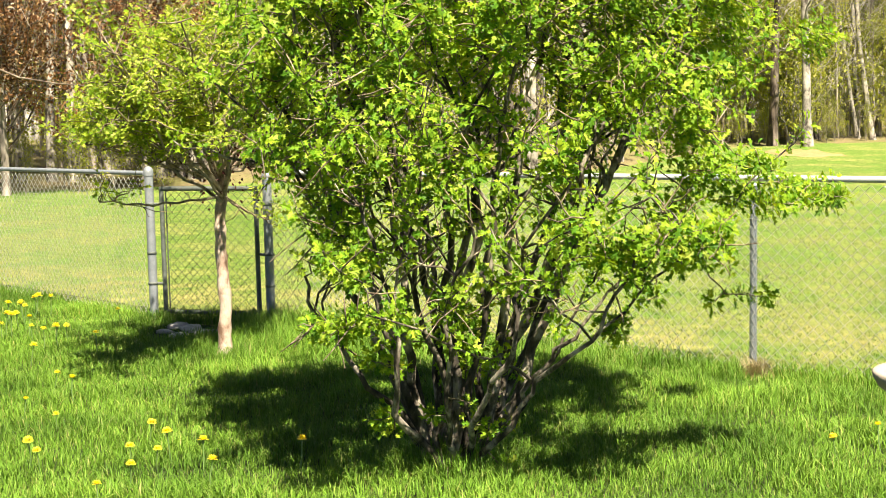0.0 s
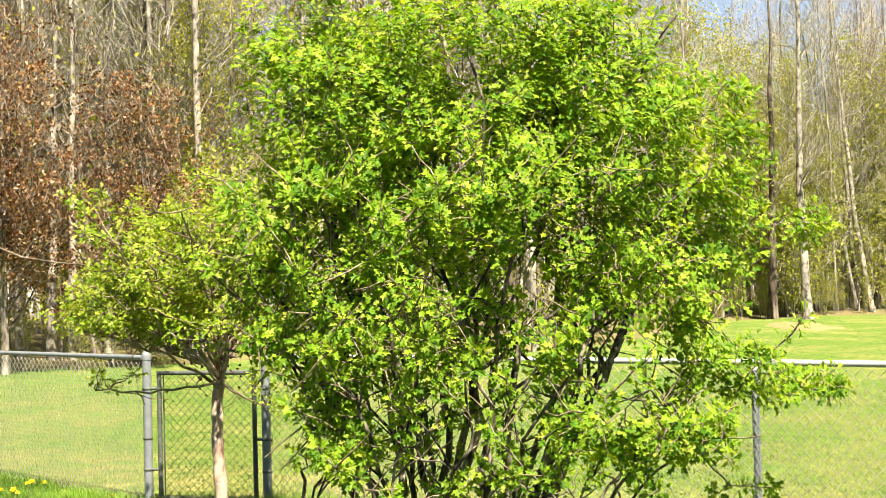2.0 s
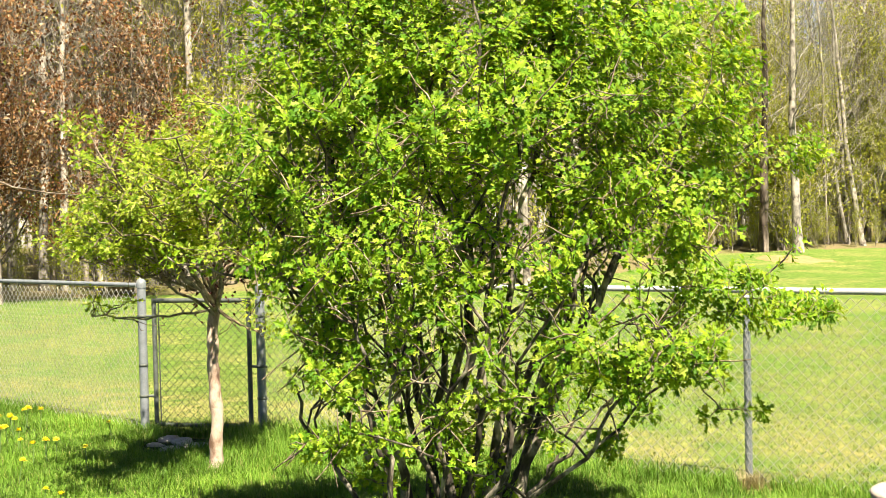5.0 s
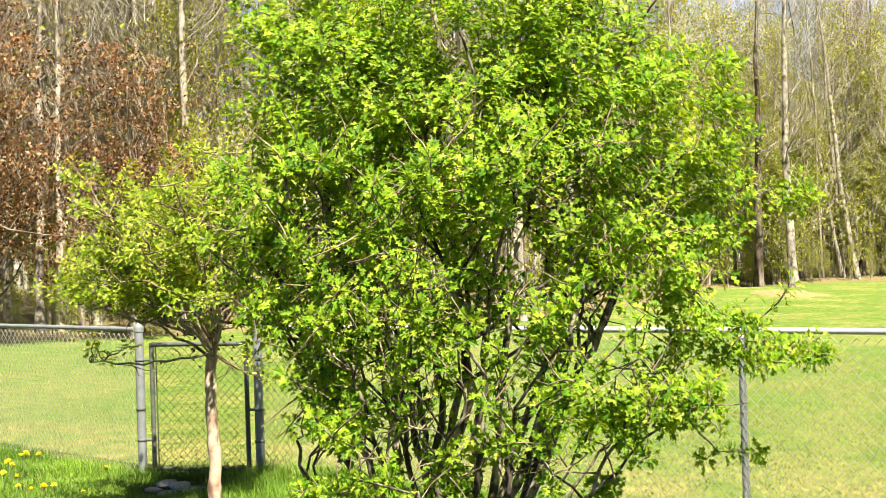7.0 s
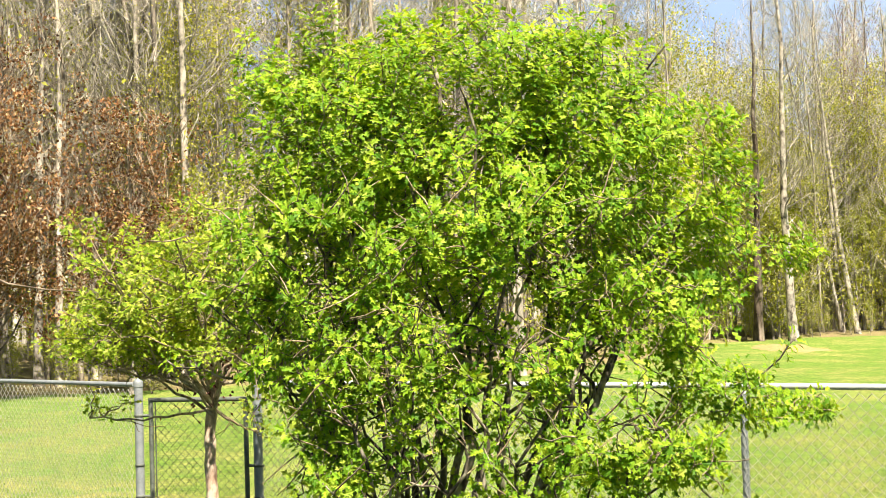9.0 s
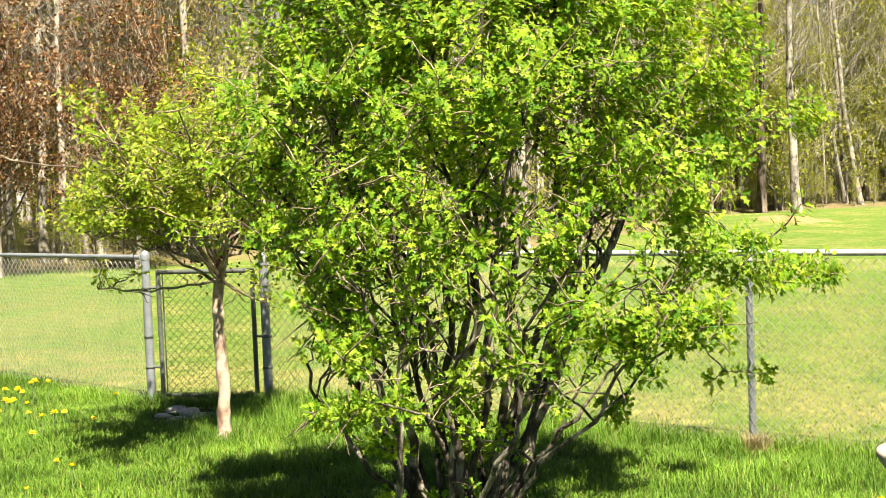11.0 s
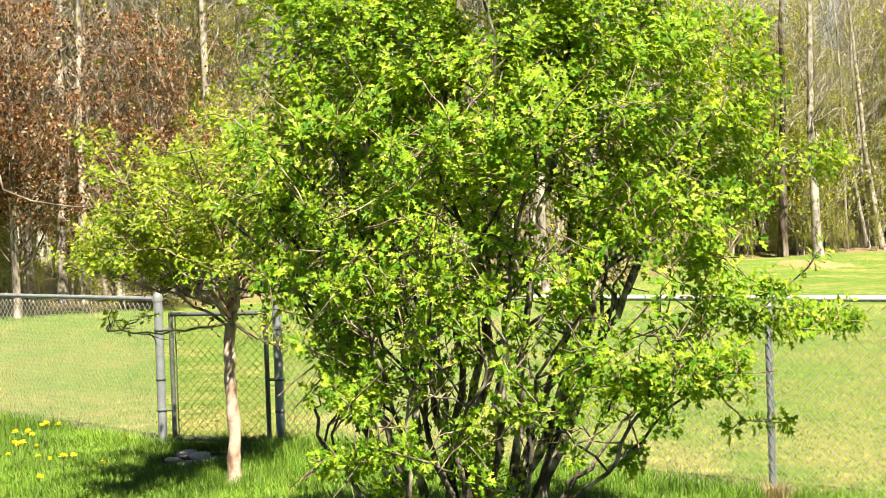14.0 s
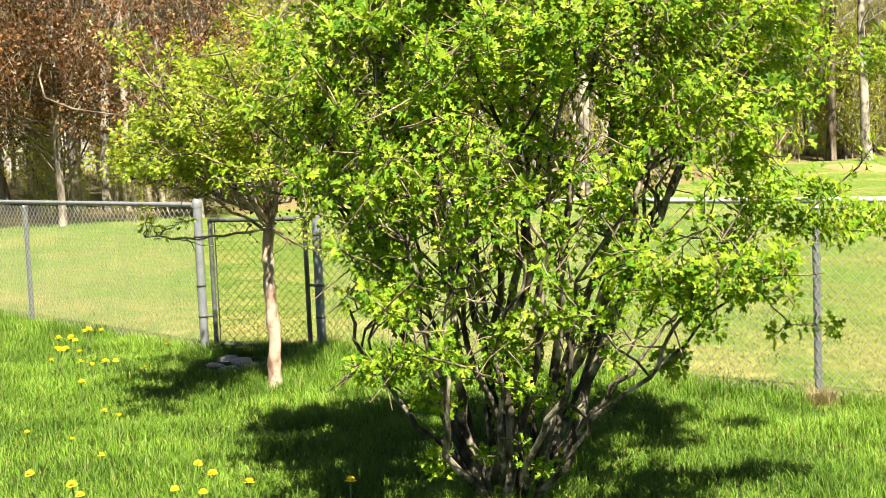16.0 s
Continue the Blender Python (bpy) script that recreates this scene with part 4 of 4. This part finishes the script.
for k in range(36):
    x = rng.uniform(11.5, 25)
    copy_thing(KINDS[7 + k % 3], pose(x, edge_y(x) + rng.uniform(1.5, 7), 0.1, 0, 0, rng.uniform(0, 360)) @ Matrix.Scale(rng.uniform(0.5, 1.1), 4))

# distant woodland behind the trees
def far_woods():
    rng = np.random.default_rng(8)
    b = Build()
    for k in range(650):
        x = rng.uniform(-60, 75)
        y = edge_y(x) + rng.uniform(30, 52)
        h = rng.uniform(9, 16)
        line = wander((x, y, 0), (x + rng.normal() * 0.9, y, h), 5, 0.12, rng)
        b.tube(line, np.linspace(rng.uniform(0.07, 0.15), 0.012, 6), 4, False)
        for m in range(14):
            f = rng.uniform(0.25, 1) * 4.99
            q = line[int(f)] + (line[int(f) + 1] - line[int(f)]) * (f - int(f))
            a = rng.uniform(0, 2 * math.pi)
            L = rng.uniform(0.8, 2.8) * (1.2 - 0.15 * f)
            e = q + np.array([L * math.cos(a), L * math.sin(a), L * rng.uniform(0.4, 1.3)])
            b.tube(wander(q, e, 2, 0.12, rng), [0.018, 0.013, 0.008], 3, False)
            for w in range(2):
                o = q + (e - q) * rng.uniform(0.4, 0.9)
                b.tube([o, o + rng.normal(size=3) * 0.4 + np.array([0, 0, 0.4])], [0.01, 0.006], 3, False)
    tagged(new("far_woods", b.mesh("far_woods", M_FARTWIG)), "distant leafless grey-brown woodland", "woods", kind="stuff")
    ridge = Build()
    n = 140
    for i in range(n + 1):
        x = -170 + 340 * i / n
        y = 125 + 6 * noise.noise((x * 0.05, 0, 0))
        top = 11 + 5.5 * min(1.0, max(0.0, (30 - x) / 25)) + 1.5 * noise.noise((x * 0.06, 4, 0)) + 1.2 * noise.noise((x * 0.45, 9, 0))
        ridge.v += [(x, y, -1), (x, y + 4, top * 0.6), (x, y + 10, top), (x, y + 60, top * 0.7)]
    for i in range(n):
        for k in range(3):
            a = i * 4 + k
            ridge.f.append((a, a + 4, a + 5, a + 1))
    sky_wall = Build()
    for i in range(41):
        a = radians(-75 + 3.75 * i)
        sky_wall.v += [(600 * math.sin(a), 600 * math.cos(a), -30), (600 * math.sin(a), 600 * math.cos(a), 190)]
    sky_wall.f = [(2 * i, 2 * i + 1, 2 * i + 3, 2 * i + 2) for i in range(40)]
    tagged(new("backdrop", sky_wall.mesh("backdrop", M_SKY)), "pale blue spring sky low over the woods", "backdrop", kind="structure")
    tagged(new("backdrop", ridge.mesh("backdrop", M_FARWOOD)), "far brown wooded rise behind the trees, paled by painted haze", "backdrop", kind="structure")


far_woods()


# ---- small things on the lawn ----
def dandelion_kinds():
    rng = np.random.default_rng(2)
    flower = thing("dandelion", "yellow dandelion flower open in the long grass", "flower", group="dandelions in the grass")
    st = Build()
    st.tube([(0, 0, 0), (0.006, 0, 0.06), (0.004, 0.003, 0.12)], [0.0028, 0.0025, 0.0022], 6)
    part("stalk", st, M_STALK, flower)
    head = Build()
    for ring, (count, lift, length) in enumerate(((16, 0.1, 0.021), (13, 0.5, 0.017), (9, 1.0, 0.012))):
        for k in range(count):
            a = 2 * math.pi * (k + 0.5 * ring) / count
            c, s = math.cos(a), math.sin(a)
            w = 0.0032
            z = 0.12 + 0.002 * ring
            head.add([(0.004 + c * 0.003, 0.003 + s * 0.003, z), (0.004 + c * length * 0.6 - s * w, 0.003 + s * length * 0.6 + c * w, z + length * lift * 0.6),
                      (0.004 + c * length, 0.003 + s * length, z + length * lift), (0.004 + c * length * 0.6 + s * w, 0.003 + s * length * 0.6 - c * w, z + length * lift * 0.6)], [(0, 1, 2, 3)])
    part("flower_head", head, M_YELLOW, flower, smooth=False)
    return flower


DANDELIONS = [
    (-2.03, 6.75), (-3.38, 10.80), (-3.27, 10.88), (-3.33, 10.43), (-3.12, 9.84), (-2.14, 7.48), (-1.48, 6.40), (-1.46, 5.96), (-1.33, 5.94), (-1.31, 6.13), (-1.39, 5.64), (-1.04, 5.64), (-1.45, 5.34), (-0.68, 5.93), (-1.12, 5.94), (1.78, 5.89), (2.02, 6.04), (-2.74, 8.62), (-1.95, 6.06), (-3.30, 9.86), (-3.00, 9.56), (-2.81, 9.49), (-2.40, 9.06), (-2.76, 9.58), (-3.26, 10.07), (-3.38, 10.96), (-2.54, 10.32), (-3.47, 10.46), (-3.38, 10.6), (-3.3, 10.36), (-3.29, 9.7), (-2.83, 9.25), (-2.72, 9.22), (-2.35, 7.79), (-3.24, 9.8), (-2.62, 7.4), (-2.3, 7.1), (-2.2, 6.3), (-1.87, 5.95),
]
first_flower = dandelion_kinds()
first_flower.location = (*DANDELIONS[0], 0)
rng = np.random.default_rng(4)
for x, y in DANDELIONS[1:]:
    s = rng.uniform(0.95, 1.4) * (1.3 if y > 8 else 1.0)
    copy_thing(first_flower, pose(x, y, 0, rng.uniform(-10, 14), rng.uniform(-10, 10), rng.uniform(0, 360)) @ Matrix.Scale(s, 4))


def bird_bath(x, y):
    bath = thing("bird_bath", "pale cast-stone bird bath bowl on a pedestal in the grass", "bird bath", (x, y, 0))
    bowl = Build()
    bowl.lathe([(r * 0.85, 0.26 + z * 0.85) for r, z in ((0.06, 0.49), (0.10, 0.505), (0.17, 0.535), (0.23, 0.58), (0.25, 0.615), (0.252, 0.63), (0.243, 0.636), (0.225, 0.63), (0.19, 0.595), (0.1, 0.565), (0.01, 0.56))], 40)
    part("bowl", bowl, M_CONCRETE, bath)
    ped = Build()
    ped.lathe([(0.13, 0.0), (0.13, 0.04), (0.095, 0.07), (0.065, 0.14), (0.052, 0.32), (0.048, 0.5), (0.06, 0.61), (0.08, 0.655), (0.085, 0.678)], 28)
    part("pedestal", ped, M_CONCRETE, bath)


bird_bath(1.545, 4.04)

rng = np.random.default_rng(6)
n = 260
a, r = rng.uniform(0, 2 * math.pi, n), rng.uniform(0, 1, n) ** 0.6 * 0.075
blades("dry_grass_tuft", rng, np.stack([1.90 + r * np.cos(a), 7.99 + r * np.sin(a), 0 * a], 1), rng.uniform(0.06, 0.16, n), rng.uniform(0.004, 0.007, n), 1.6, M_STRAW, "tuft of dry straw-coloured grass at the post's foot", "grass tuft", "")


def stone(x, y, s, seed):
    bm = bmesh.new()
    bmesh.ops.create_icosphere(bm, subdivisions=2, radius=1)
    for v in bm.verts:
        v.co *= 1 + 0.35 * noise.noise(v.co * 1.3 + Vector((seed, 0, 0)))
        v.co = Vector((v.co.x * s * 1.5, v.co.y * s, v.co.z * s * 0.4))
    me = bpy.data.meshes.new("stone")
    bm.to_mesh(me)
    bm.free()
    me.materials.append(M_STONE)
    me.polygons.foreach_set("use_smooth", [True] * len(me.polygons))
    ob = new("stone", me)
    ob.matrix_basis = pose(x, y, s * 0.25, 0, 0, seed * 57)
    tagged(ob, "pale flat stone lying by the gate", "stone", "stones by the gate")


for k, (x, y, s) in enumerate(((-2.1, 10.3, 0.07), (-1.95, 10.1, 0.09), (-1.8, 9.9, 0.08), (-2.0, 9.85, 0.06), (-1.72, 9.75, 0.06), (-2.15, 10.05, 0.05))):
    stone(x, y, s, k + 1)
